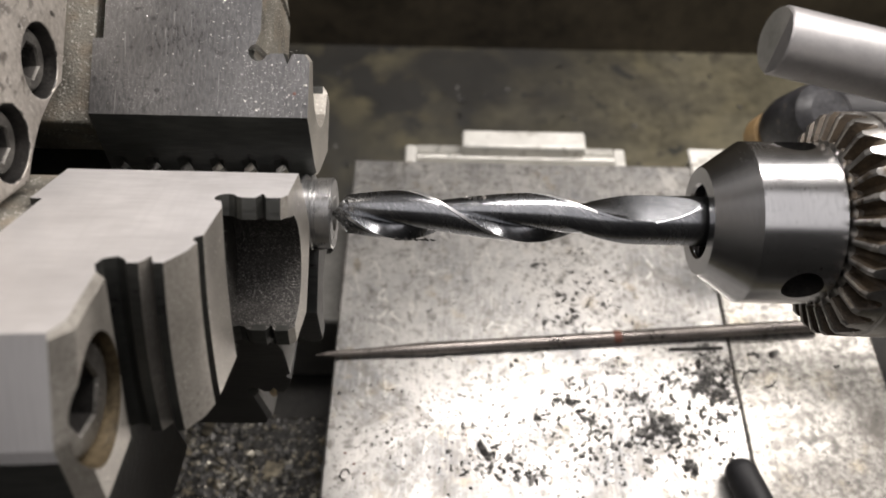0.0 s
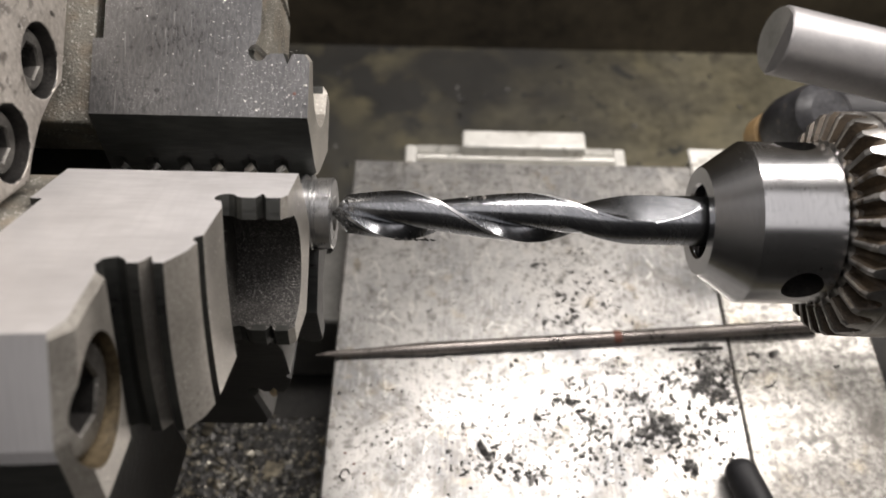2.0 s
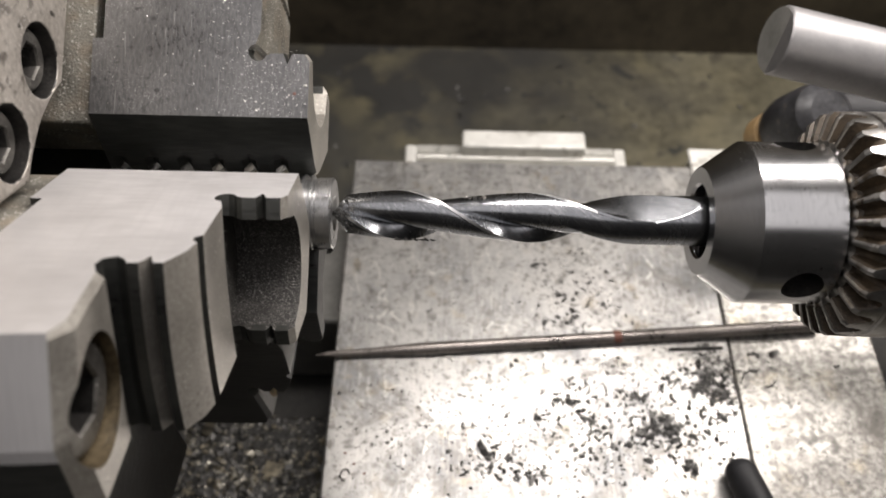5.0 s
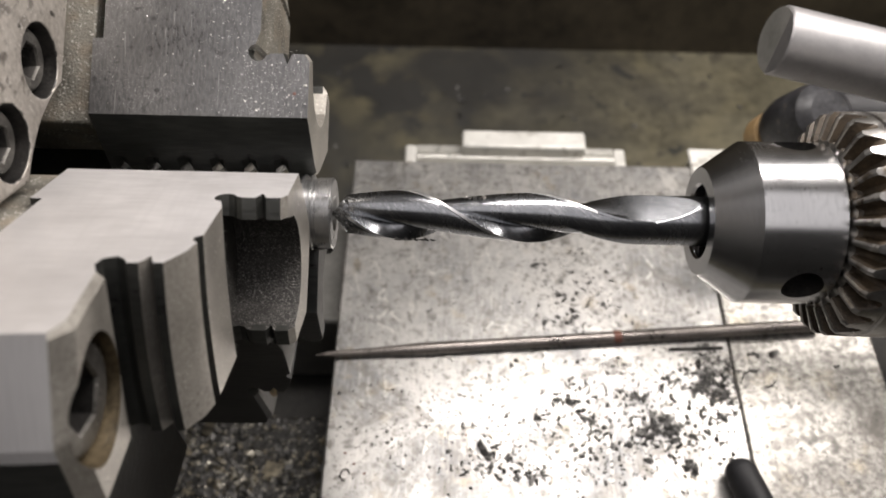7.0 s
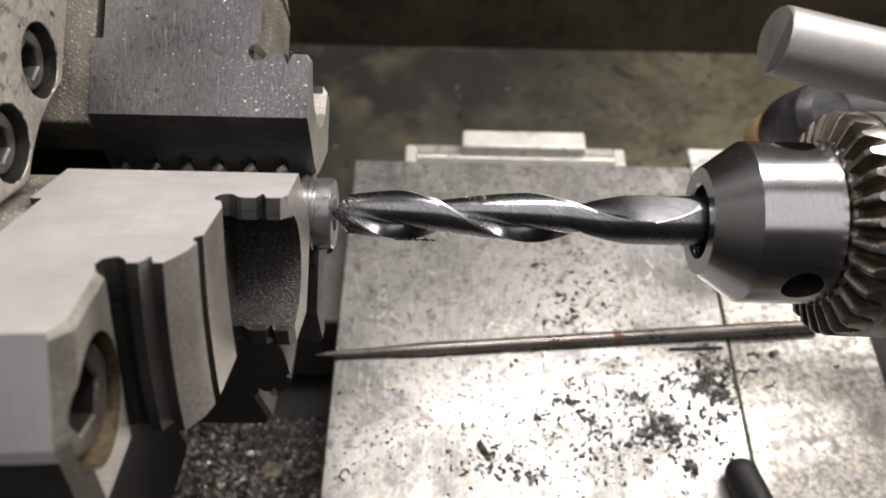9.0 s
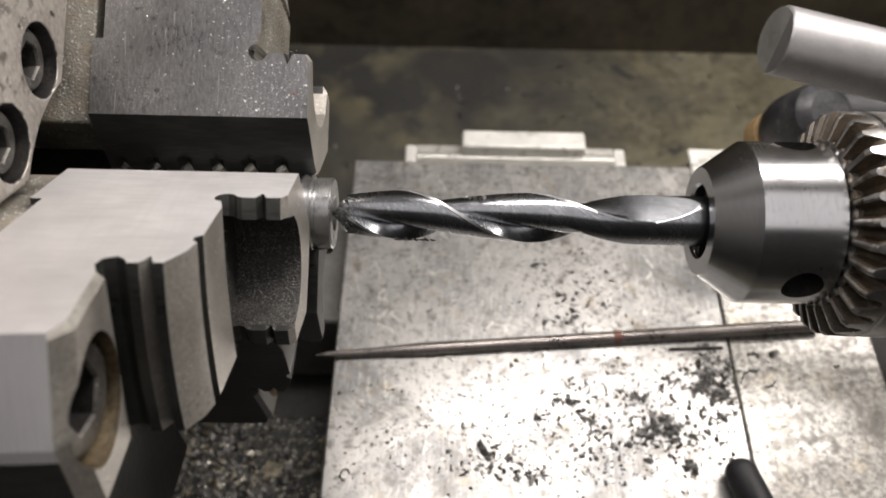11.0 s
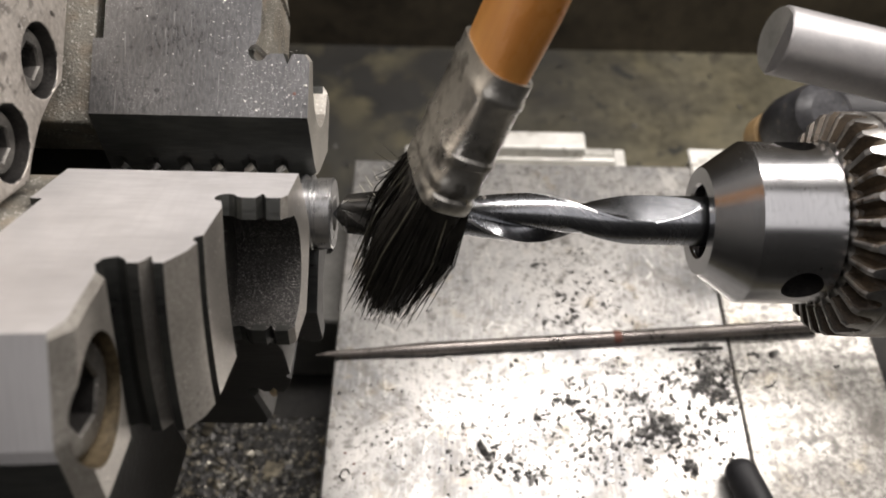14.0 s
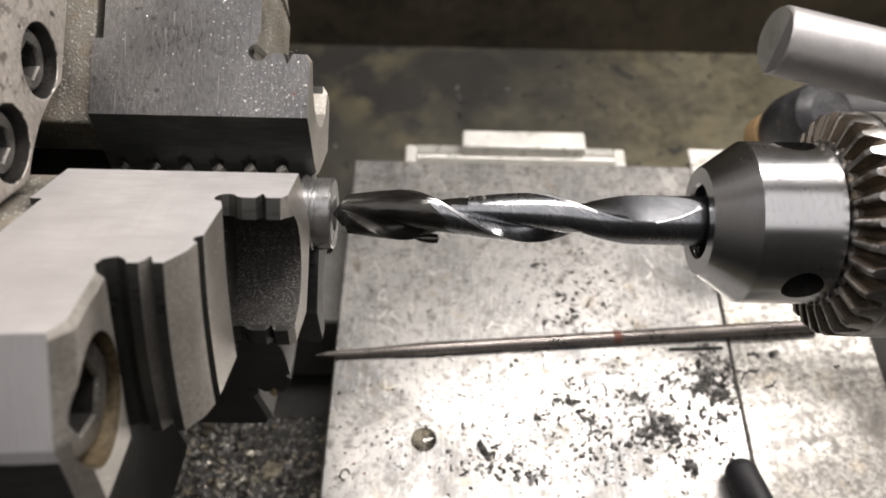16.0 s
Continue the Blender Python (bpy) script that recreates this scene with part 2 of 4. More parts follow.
flecks(BAR_METAL, (0.34, 0.32, 0.28), 220, (0.54, 0.64), 60, (0.45, 0.60), 0.7)


def ground_lines(m, along, scale, tint, edge, amount, thin=0.04):
    """Fine straight grinding lines that run one way."""
    nt, ln = m.node_tree.nodes, m.node_tree.links
    co, turn, mp = nt.new("ShaderNodeTexCoord"), nt.new("ShaderNodeMapping"), nt.new("ShaderNodeMapping")
    turn.inputs["Rotation"].default_value = Vector(along).rotation_difference(Vector((1, 0, 0))).to_euler()
    mp.inputs["Scale"].default_value = (thin, 1, 1)
    ln.new(co.outputs["Object"], turn.inputs["Vector"])
    ln.new(turn.outputs["Vector"], mp.inputs["Vector"])
    n = nt.new("ShaderNodeTexNoise")
    n.inputs["Scale"].default_value, n.inputs["Detail"].default_value = scale, 2.0
    ln.new(mp.outputs["Vector"], n.inputs["Vector"])
    r = ramp(nt, (0, 0, 0), (amount, amount, amount), *edge)
    ln.new(n.outputs["Fac"], r.inputs["Fac"])
    overlay(m, r.outputs["Color"], tint)


turned_grain(CHROME, 0.45)
ground_lines(DRILL_STEEL, (0.75, -0.42, -0.51), 2200, (0.60, 0.60, 0.61), (0.54, 0.68), 0.45)
ground_lines(DRILL_STEEL, (0.75, -0.42, -0.51), 1600, (0.16, 0.165, 0.17), (0.56, 0.70), 0.35)
ground_lines(DUSTY_SHADED_STEEL, (0.0, 1.0, 0.05), 1900, (0.36, 0.355, 0.35), (0.54, 0.70), 0.14)
ground_lines(CHROME, (0.0, 1.0, 0.0), 1500, (0.36, 0.36, 0.36), (0.54, 0.70), 0.3)
ground_lines(JAW_STEEL, (0.1, 1.0, 0.0), 900, (0.60, 0.59, 0.585), (0.50, 0.68), 0.2)



def tint_patch(m, tint, centre, size, lo, hi, amount, ragged=26.0):
    """One ragged patch of tint, for stains and put-in shade: centre and half-size in the thing's own space."""
    nt, ln = m.node_tree.nodes, m.node_tree.links
    co = nt.new("ShaderNodeTexCoord")
    off, div = nt.new("ShaderNodeVectorMath"), nt.new("ShaderNodeVectorMath")
    off.operation, div.operation = "SUBTRACT", "DIVIDE"
    off.inputs[1].default_value, div.inputs[1].default_value = centre, size
    ln.new(co.outputs["Object"], off.inputs[0])
    ln.new(off.outputs[0], div.inputs[0])
    ball = nt.new("ShaderNodeVectorMath")
    ball.operation = "LENGTH"
    ln.new(div.outputs[0], ball.inputs[0])
    n = nt.new("ShaderNodeTexNoise")
    n.inputs["Scale"].default_value, n.inputs["Detail"].default_value = ragged, 5.0
    ln.new(co.outputs["Object"], n.inputs["Vector"])
    add = nt.new("ShaderNodeMath")
    add.operation = "MULTIPLY_ADD"
    ln.new(n.outputs["Fac"], add.inputs[0])
    add.inputs[1].default_value = 1.6
    ln.new(ball.outputs["Value"], add.inputs[2])
    less = nt.new("ShaderNodeMath")
    less.operation = "MULTIPLY"
    ln.new(add.outputs[0], less.inputs[0])
    less.inputs[1].default_value = 0.4
    r = ramp(nt, (amount, amount, amount), (0, 0, 0), 0.4 * lo, 0.4 * hi)
    ln.new(less.outputs[0], r.inputs["Fac"])
    overlay(m, r.outputs["Color"], tint)


# Three ragged darker patches on the tray: back, left and behind the slide.
tint_patch(GREEN_PAINT, (0.036, 0.035, 0.032), (-0.04, 0.320, -0.12), (0.16, 0.080, 0.05), 1.3, 2.3, 0.95)
tint_patch(GREEN_PAINT, (0.045, 0.045, 0.042), (-0.10, 0.22, -0.12), (0.12, 0.12, 0.05), 1.1, 2.0, 0.75)
tint_patch(GREEN_PAINT, (0.050, 0.046, 0.038), (0.055, 0.205, -0.12), (0.07, 0.040, 0.05), 1.0, 1.9, 0.6)
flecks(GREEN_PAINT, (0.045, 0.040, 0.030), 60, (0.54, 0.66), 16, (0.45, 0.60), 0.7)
flecks(GREEN_PAINT, (0.25, 0.22, 0.13), 30, (0.50, 0.66), 9, (0.45, 0.62), 0.5)


# Jaw steel darkens towards its outer end: the lamp's fall-off put into the colour.
tint_patch(JAW_STEEL, (0.46, 0.445, 0.44), (-0.078, 0.072, -0.017), (0.030, 0.034, 0.03), 0.9, 2.3, 0.65, 45.0)
tint_patch(KNOB_BLACK, (0.36, 0.27, 0.16), (0.1400, 0.0975, 0.0830), (0.007, 0.007, 0.007), 1.1, 1.7, 0.85, 400.0)


def slide_steel(name, clean, stained, rough, marks=0.45):
    """Worn steel: cloudy stains, fine dark specks, curved scratches, faint grinding grain."""
    m, nt, ln = nodes_of(name)
    b = nt["Principled BSDF"]
    co = nt.new("ShaderNodeTexCoord")

    def noise_tex(scale, detail, rough=0.55, stretch=None, dist=0.0):
        n = nt.new("ShaderNodeTexNoise")
        n.inputs["Scale"].default_value, n.inputs["Detail"].default_value = scale, detail
        n.inputs["Roughness"].default_value, n.inputs["Distortion"].default_value = rough, dist
        src = co.outputs["Object"]
        if stretch:
            mp = nt.new("ShaderNodeMapping")
            mp.inputs["Scale"].default_value = stretch
            ln.new(src, mp.inputs["Vector"])
            src = mp.outputs["Vector"]
        ln.new(src, n.inputs["Vector"])
        return n.outputs["Fac"]

    def over(colour, factor, tint, lo, hi):
        r = ramp(nt, (0, 0, 0), (1, 1, 1), lo, hi)
        ln.new(factor, r.inputs["Fac"])
        mu = nt.new("ShaderNodeMix")
        mu.data_type = "RGBA"
        ln.new(r.outputs["Color"], mu.inputs["Factor"])
        if isinstance(colour, tuple):
            mu.inputs["A"].default_value = (*colour, 1)
        else:
            ln.new(colour, mu.inputs["A"])
        mu.inputs["B"].default_value = (*tint, 1)
        return mu.outputs["Result"]

    cloud = noise_tex(22, 6, 0.65)
    grain = noise_tex(700, 3, 0.6, (1, 0.12, 1))
    c = over(clean, cloud, stained, 0.42, 0.62)
    c = over(c, grain, (0.60, 0.58, 0.54), 0.50, 0.85 + 0.5 * (0.45 - marks))
    c = over(c, noise_tex(150, 5, 0.7), (0.15, 0.145, 0.135), 0.55, 0.68)
    c = over(c, noise_tex(620, 3, 0.6), (0.10, 0.095, 0.088), 0.64, 0.70)
    c = over(c, noise_tex(290, 4, 0.7), (0.22, 0.21, 0.19), 0.53, 0.66)
    c = over(c, noise_tex(70, 4, 0.6), (0.42, 0.36, 0.25), 0.54 + 0.26 * marks, 0.80)
    c = over(c, noise_tex(34, 7, 0.72, None, 0.6), (0.16, 0.15, 0.135), 0.56, 0.68)
    vo = nt.new("ShaderNodeTexVoronoi")
    vo.feature = "DISTANCE_TO_EDGE"
    vo.inputs["Scale"].default_value = 62
    wob = nt.new("ShaderNodeTexNoise")
    wob.inputs["Scale"].default_value = 40
    ln.new(co.outputs["Object"], wob.inputs["Vector"])
    av = nt.new("ShaderNodeVectorMath")
    av.operation = "MULTIPLY_ADD"
    ln.new(wob.outputs["Color"], av.inputs[0])
    av.inputs[1].default_value = (0.03, 0.03, 0.0)
    ln.new(co.outputs["Object"], av.inputs[2])
    ln.new(av.outputs[0], vo.inputs["Vector"])
    thin = nt.new("ShaderNodeMath")
    thin.operation = "LESS_THAN"
    ln.new(vo.outputs["Distance"], thin.inputs[0])
    thin.inputs[1].default_value = 0.022
    patch = nt.new("ShaderNodeMath")
    patch.operation = "GREATER_THAN"
    ln.new(noise_tex(55, 3), patch.inputs[0])
    patch.inputs[1].default_value = 0.56
    both = nt.new("ShaderNodeMath")
    both.operation = "MULTIPLY"
    ln.new(thin.outputs[0], both.inputs[0])
    ln.new(patch.outputs[0], both.inputs[1])
    weak = nt.new("ShaderNodeMath")
    weak.operation = "MULTIPLY"
    ln.new(both.outputs[0], weak.inputs[0])
    weak.inputs[1].default_value = marks
    c = over(c, weak.outputs[0], (0.78, 0.76, 0.70), 0.0, 1.0)
    ln.new(c, b.inputs["Base Color"])
    rr = nt.new("ShaderNodeMapRange")
    rr.inputs["From Min"].default_value, rr.inputs["From Max"].default_value = 0.3, 0.7
    rr.inputs["To Min"].default_value, rr.inputs["To Max"].default_value = rough
    ln.new(cloud, rr.inputs["Value"])
    ln.new(rr.outputs["Result"], b.inputs["Roughness"])
    b.inputs["Metallic"].default_value = 0.60
    bp = nt.new("ShaderNodeBump")
    bp.inputs["Strength"].default_value, bp.inputs["Distance"].default_value = 0.25, 0.0002
    ln.new(noise_tex(450, 4, 0.65), bp.inputs["Height"])
    ln.new(bp.outputs["Normal"], b.inputs["Normal"])
    return m


TABLE_STEEL = slide_steel("worn_slide_steel", (0.52, 0.508, 0.482), (0.23, 0.232, 0.231), (0.25, 0.44))
PLATE_STEEL = slide_steel("tarnished_plate_steel", (0.62, 0.60, 0.55), (0.32, 0.305, 0.28), (0.28, 0.46), 0.12)

flecks(PLATE_STEEL, (0.15, 0.145, 0.135), 300, (0.48, 0.62), 26, (0.42, 0.58), 0.65)
flecks(PLATE_STEEL, (0.10, 0.095, 0.085), 700, (0.48, 0.62), 20, (0.32, 0.52), 0.55)
flecks(TABLE_STEEL, (0.20, 0.19, 0.17), 330, (0.52, 0.64), 24, (0.44, 0.60), 0.5)
flecks(TABLE_STEEL, (0.20, 0.19, 0.175), 520, (0.52, 0.64), 24, (0.42, 0.60), 0.5)
flecks(TABLE_STEEL, (0.38, 0.31, 0.20), 120, (0.56, 0.68), 30, (0.46, 0.60), 0.35)


# ---- building tools ----
def mesh_of(name, bm, material, smooth=30.0):
    me = bpy.data.meshes.new(name)
    bmesh.ops.recalc_face_normals(bm, faces=bm.faces)
    bm.to_mesh(me)
    bm.free()
    for m in (material if isinstance(material, (list, tuple)) else [material]):
        me.materials.append(m)
    if smooth:
        me.polygons.foreach_set("use_smooth", [True] * len(me.polygons))
        me.set_sharp_from_angle(angle=radians(smooth))
    return me


def part(name, bm, material, parent=None, label="", smooth=30.0, bevel=0.0):
    ob = new(name, mesh_of(name, bm, material, smooth))
    if parent:
        ob.parent = parent
    if label:
        tagged(ob, label)
    if bevel:
        md = ob.modifiers.new("worn_edges", "BEVEL")
        md.width, md.segments, md.limit_method, md.angle_limit = bevel, 2, "ANGLE", radians(35)
    return ob


def thing(name, label, category, m=None, group="", kind=""):
    ob = new(name)
    ob.empty_display_size = 0.01
    if m:
        ob.matrix_world = m
    return tagged(ob, label, category, group, kind)


def loft(rings, close=True, caps=True):
    """Skin through rings of equally many points."""
    bm = bmesh.new()
    vs = [[bm.verts.new(p) for p in ring] for ring in rings]
    n = len(rings[0])
    for a, b in zip(vs, vs[1:]):
        for i in range(n if close else n - 1):
            bm.faces.new((a[i], a[(i + 1) % n], b[(i + 1) % n], b[i]))
    if caps:
        bm.faces.new(vs[0])
        bm.faces.new(vs[-1])
    return bm


def turned(profile, n=64, caps=True):
    """Turns (x, r) pairs about the X axis."""
    return loft([[(x, r * math.cos(2 * math.pi * i / n), r * math.sin(2 * math.pi * i / n)) for i in range(n)] for x, r in profile], caps=caps)


def box(x0, x1, y0, y1, z0, z1, bm=None):
    bm = bm or bmesh.new()
    bmesh.ops.create_cube(bm, size=1.0, matrix=Matrix.Translation(((x0 + x1) / 2, (y0 + y1) / 2, (z0 + z1) / 2))
                          @ Matrix.Diagonal((x1 - x0, y1 - y0, z1 - z0, 1)))
    return bm


def move_bm(bm, m):
    bmesh.ops.transform(bm, matrix=m, verts=bm.verts)
    return bm


def joined(*bms):
    out = bmesh.new()
    for b in bms:
        me = bpy.data.meshes.new("tmp")
        b.to_mesh(me)
        b.free()
        out.from_mesh(me)
        bpy.data.meshes.remove(me)
    return out


def drilled(ob, cutters, sharp=22):
    """Cuts holes for good: the cutters are gone afterwards."""
    cut = new("cutter", mesh_of("cutter", joined(*cutters), BLACK_STEEL, 0))
    bpy.context.view_layer.update()
    cut.matrix_world = ob.matrix_world
    bpy.context.view_layer.update()
    md = ob.modifiers.new("holes", "BOOLEAN")
    md.operation, md.object, md.solver = "DIFFERENCE", cut, "EXACT"
    dg = bpy.context.evaluated_depsgraph_get()
    me = bpy.data.meshes.new_from_object(ob.evaluated_get(dg))
    ob.modifiers.remove(md)
    old, ob.data = ob.data, me
    bpy.data.meshes.remove(old)
    bpy.data.objects.remove(cut)
    me.polygons.foreach_set("use_smooth", [True] * len(me.polygons))
    me.set_sharp_from_angle(angle=radians(sharp))
    return ob


def socket_screw(name, radius, hexagon, height, m, group):
    """Cap screw along X, its head's face at x = 0, looking to +X."""
    s = thing(name, "dirty black socket-head cap screw sunk in its counterbore", "screw", m, group)
    n, rings = 36, []
    hx = []
    for i in range(n):
        a = 2 * math.pi * i / n
        k = hexagon / math.cos((a % (math.pi / 3)) - math.pi / 6)
        hx.append((k * math.cos(a), k * math.sin(a)))
    circ = lambda r: [(r * math.cos(2 * math.pi * i / n), r * math.sin(2 * math.pi * i / n)) for i in range(n)]
    for x, ring in ((-height, circ(radius)), (-0.0007, circ(radius)), (0, circ(radius - 0.0007)), (0, [(p[0] * 1.08, p[1] * 1.08) for p in hx]),
                    (-0.0005, hx), (-height * 0.6, hx)):
        rings.append([(x, *p) for p in ring])
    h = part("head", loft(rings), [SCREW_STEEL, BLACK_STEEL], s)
    # Socket walls and floor turn black: the recess's shade by colour.
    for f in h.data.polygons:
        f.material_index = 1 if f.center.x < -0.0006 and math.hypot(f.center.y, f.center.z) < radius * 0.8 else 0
    return s


FILING = surface("bright_filings", (0.55, 0.54, 0.51), (0.85, 0.84, 0.80), (0.25, 0.4), 0.8, 300, 1500, 0.1, random_tone=0.5)
SCREW_STEEL = surface("dusty_screw_steel", (0.07, 0.066, 0.06), (0.24, 0.23, 0.21), (0.3, 0.5), 0.7, 150, 1500, 0.4, (1, 1, 1),
                      (0.6, 0.58, 0.54), 1200, (0.66, 0.72))


# ---- the room and the machine's large forms ----
def structure(name, bm, material, label, category):
    return tagged(part(name, bm, material, None, "", 30.0), label, category, kind="structure")


structure("floor", box(-2.4, 2.4, -2.2, 2.0, -1.12, -1.0), FLOOR_GREY, "grey concrete workshop floor", "floor")
structure("ceiling", box(-2.4, 2.4, -2.2, 2.0, 2.0, 2.1), WALL_PAINT, "plain painted workshop ceiling", "ceiling")
structure("wall_north", box(-2.4, 2.4, 1.9, 2.0, -1.0, 2.0), WALL_PAINT, "plain painted workshop wall", "wall")
# South and east walls are unseen; their dark tone dulls reflections in the metal.
structure("wall_south", box(-2.4, 2.4, -2.2, -2.1, -1.0, 2.0), DARK_WALL, "unseen plain wall, made dark to dull reflections", "wall")
structure("wall_east", box(2.3, 2.4, -2.1, 1.9, -1.0, 2.0), DARK_WALL, "unseen plain wall, made dark to dull reflections", "wall")
structure("wall_west", box(-2.4, -2.3, -2.1, 1.9, -1.0, 2.0), WALL_PAINT, "plain painted workshop wall", "wall")


def chip_tray():
    t = thing("chip_tray", "mottled olive-painted chip tray with an upright splash guard", "chip tray")
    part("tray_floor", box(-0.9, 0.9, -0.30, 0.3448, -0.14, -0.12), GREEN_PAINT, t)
    part("splash_guard", box(-0.9, 0.9, 0.345, 0.362, -0.139, 0.34), DARK_PAINT, t, "dark stained upright splash guard", bevel=0.001)
    part("cabinet", box(-0.88, 0.88, -0.28, 0.34, -1.0, -0.142), GREEN_PAINT, t)
    return t


chip_tray()


def lathe_bed():
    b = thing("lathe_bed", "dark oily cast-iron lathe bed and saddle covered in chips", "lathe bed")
    part("bed", box(-0.8, 0.75, -0.09, 0.13, -0.1195, -0.085), IRON, b, bevel=0.003)
    part("saddle", box(-0.036, 0.168, -0.12, 0.126, -0.083, -0.0135), IRON, b, bevel=0.002)
    part("saddle_wing", box(-0.075, -0.0365, 0.060, 0.125, -0.083, -0.030), GREY_IRON, b, "worn grey saddle wing", bevel=0.002)
    part("chip_ledge", box(-0.20, -0.045, -0.10, 0.024, -0.083, -0.050), IRON, b, bevel=0.002)
    return b


lathe_bed()


def plate(name, label, x0, x1, y0, y1, z0, z1, steel):
    s = thing(name, label, "machine slide")
    part("top_plate", box(x0, x1, y0, y1, z0, z1), steel, s, bevel=0.0008)
    return s


plate("cross_slide", "worn bright steel cross slide strewn with dark chips", -0.0410, 0.1132, -0.110, 0.1284, -0.013, 0.0, TABLE_STEEL)
plate("slide_extension", "worn bright steel plate butted against the cross slide", 0.1140, 0.1712, -0.108, 0.1372, -0.0128, -0.0008, PLATE_STEEL)


def bar(name, label, x0, x1, y0, y1, z0, z1):
    s = thing(name, label, "metal bar")
    part("bar_body", box(x0, x1, y0, y1, z0, z1), BAR_METAL, s, bevel=0.0012)
    return s


def wiper_strip():
    """Extruded strip: a rounded rail along its middle between two grooves, with end caps."""
    s = thing("wiper_strip", "scuffed aluminium strip with a rounded rail behind the cross slide", "metal bar")
    prof = [(0.1290, -0.0130), (0.1290, -0.0046), (0.1312, -0.0046), (0.1322, -0.0058)]
    prof += [(0.1349 - 0.0025 * math.cos(math.pi * k / 8), -0.0056 + 0.0030 * math.sin(math.pi * k / 8)) for k in range(9)]
    prof += [(0.1382, -0.0058), (0.1392, -0.0044), (0.1424, -0.0044), (0.1424, -0.0130)]
    part("rail", loft([[(x, *p) for p in prof] for x in (-0.0130, 0.0790)]), STRIP_METAL, s, bevel=0.0003)
    for x0, x1 in ((-0.0186, -0.0131), (0.0791, 0.0846)):
        part("end_cap", box(x0, x1, 0.1292, 0.1422, -0.0129, -0.0040), BAR_METAL, s, "pale scraped end cap", bevel=0.0010)
    return s


wiper_strip()
bar("spacer_block", "pale aluminium block on the strip behind the slide", 0.0080, 0.0650, 0.1345, 0.1450, -0.0040, 0.0040)
bar("corner_plate", "pale thin aluminium plate on the corner of the slides", 0.1123, 0.1620, 0.0950, 0.1380, 0.0003, 0.0020)
bracket = thing("rear_bracket", "dark cast-iron bracket carrying the aluminium strip", "bracket")
part("bracket_body", box(-0.010, 0.075, 0.1265, 0.148, -0.10, -0.0132), IRON, bracket, bevel=0.001)


# ---- the three-jaw chuck ----
HALF = 0.017


def jaw_profile():
    """Outline of a jaw seen from its side: (x, r, kind). kind 1: first step's outer side, 2: second step's, 3: outer end, 0: inner edge."""
    p = [(-0.0313, 0.0325, 1), (-0.0325, 0.0342, 1), (-0.0353, 0.0343, 1), (-0.0364, 0.0318, 1), (-0.0374, 0.0343, 1), (-0.0402, 0.0343, 1)]
    p += [(-0.0412, 0.0338, 1), (-0.0420, 0.0328, 1), (-0.0432, 0.0324, 1), (-0.0445, 0.0328, 1), (-0.0453, 0.0338, 1), (-0.0455, 0.0350, 1),
          (-0.0450, 0.0360, 2)]
    p += [(-0.0438, 0.0365, 2), (-0.0428, 0.0395, 2), (-0.0427, 0.0535, 2), (-0.0440, 0.0543, 2), (-0.0440, 0.0556, 2), (-0.0429, 0.0564, 2),
          (-0.0437, 0.0603, 2), (-0.0462, 0.0650, 2), (-0.0478, 0.0651, 2), (-0.0490, 0.0625, 2), (-0.0503, 0.0652, 2),
          (-0.0522, 0.0653, 2), (-0.0530, 0.0638, 2), (-0.0546, 0.0628, 2), (-0.0566, 0.0638, 2), (-0.0572, 0.0660, 2),
          (-0.0546, 0.0688, 3), (-0.0527, 0.0848, 3), (-0.0552, 0.0884, 3), (-0.0620, 0.0890, 3), (-0.0788, 0.0890, 3),
          (-0.0788, 0.0371, 3), (-0.0812, 0.0371, 3)]
    # inner edge with notches, left to right
    xs = [-0.0800]
    for k in range(6):
        c = -0.0781 + k * 0.00776
        xs += [(c - 0.0017, 0), (c, 1), (c + 0.0017, 0)]
    q = [(-0.0812, 0.0090, 0)]
    for e in xs[1:]:
        q.append((e[0], 0.0090 + 0.0034 * e[1], 0))
    q += [(-0.0325, 0.0090, 0), (-0.0313, 0.0100, 0)]
    return p + q


def jaw_mesh():
    prof = jaw_profile()
    ts = [-1.0, -0.93, -0.86, -0.75, -0.735, -0.62, -0.48, -0.32, -0.16, -0.06]
    ts = ts + [0.0] + [-t for t in reversed(ts)]
    rings = []
    for f in ts:
        t = f * HALF
        ring = []
        for x, r, kind in prof:
            if kind == 0:
                rr = 0.0090 + (r - 0.0090) * max(0.0, 1 - abs(t) / 0.0060) + max(0.0, abs(t) - 0.0012) * 0.655
            elif kind == 3:
                rr = r + (0.0045 * (1 - abs(f)) if r > 0.08 else 0.0)
            else:
                big = 0.038 if kind == 1 else 0.068
                rr = r + 0.75 * (math.sqrt(big * big - t * t) - math.sqrt(big * big - HALF * HALF))
                if kind == 1 and abs(f) < 0.74:
                    rr = rr - r + 0.0338 - 0.0150 * math.sqrt(max(0.0, 1 - (f / 0.74) ** 2))
            if abs(f) > 0.99 and kind == 3 and -0.0552 < x and r > 0.068:
                x -= 0.0013
            ring.append((x, rr, t))
        rings.append(ring)
    return loft(rings)


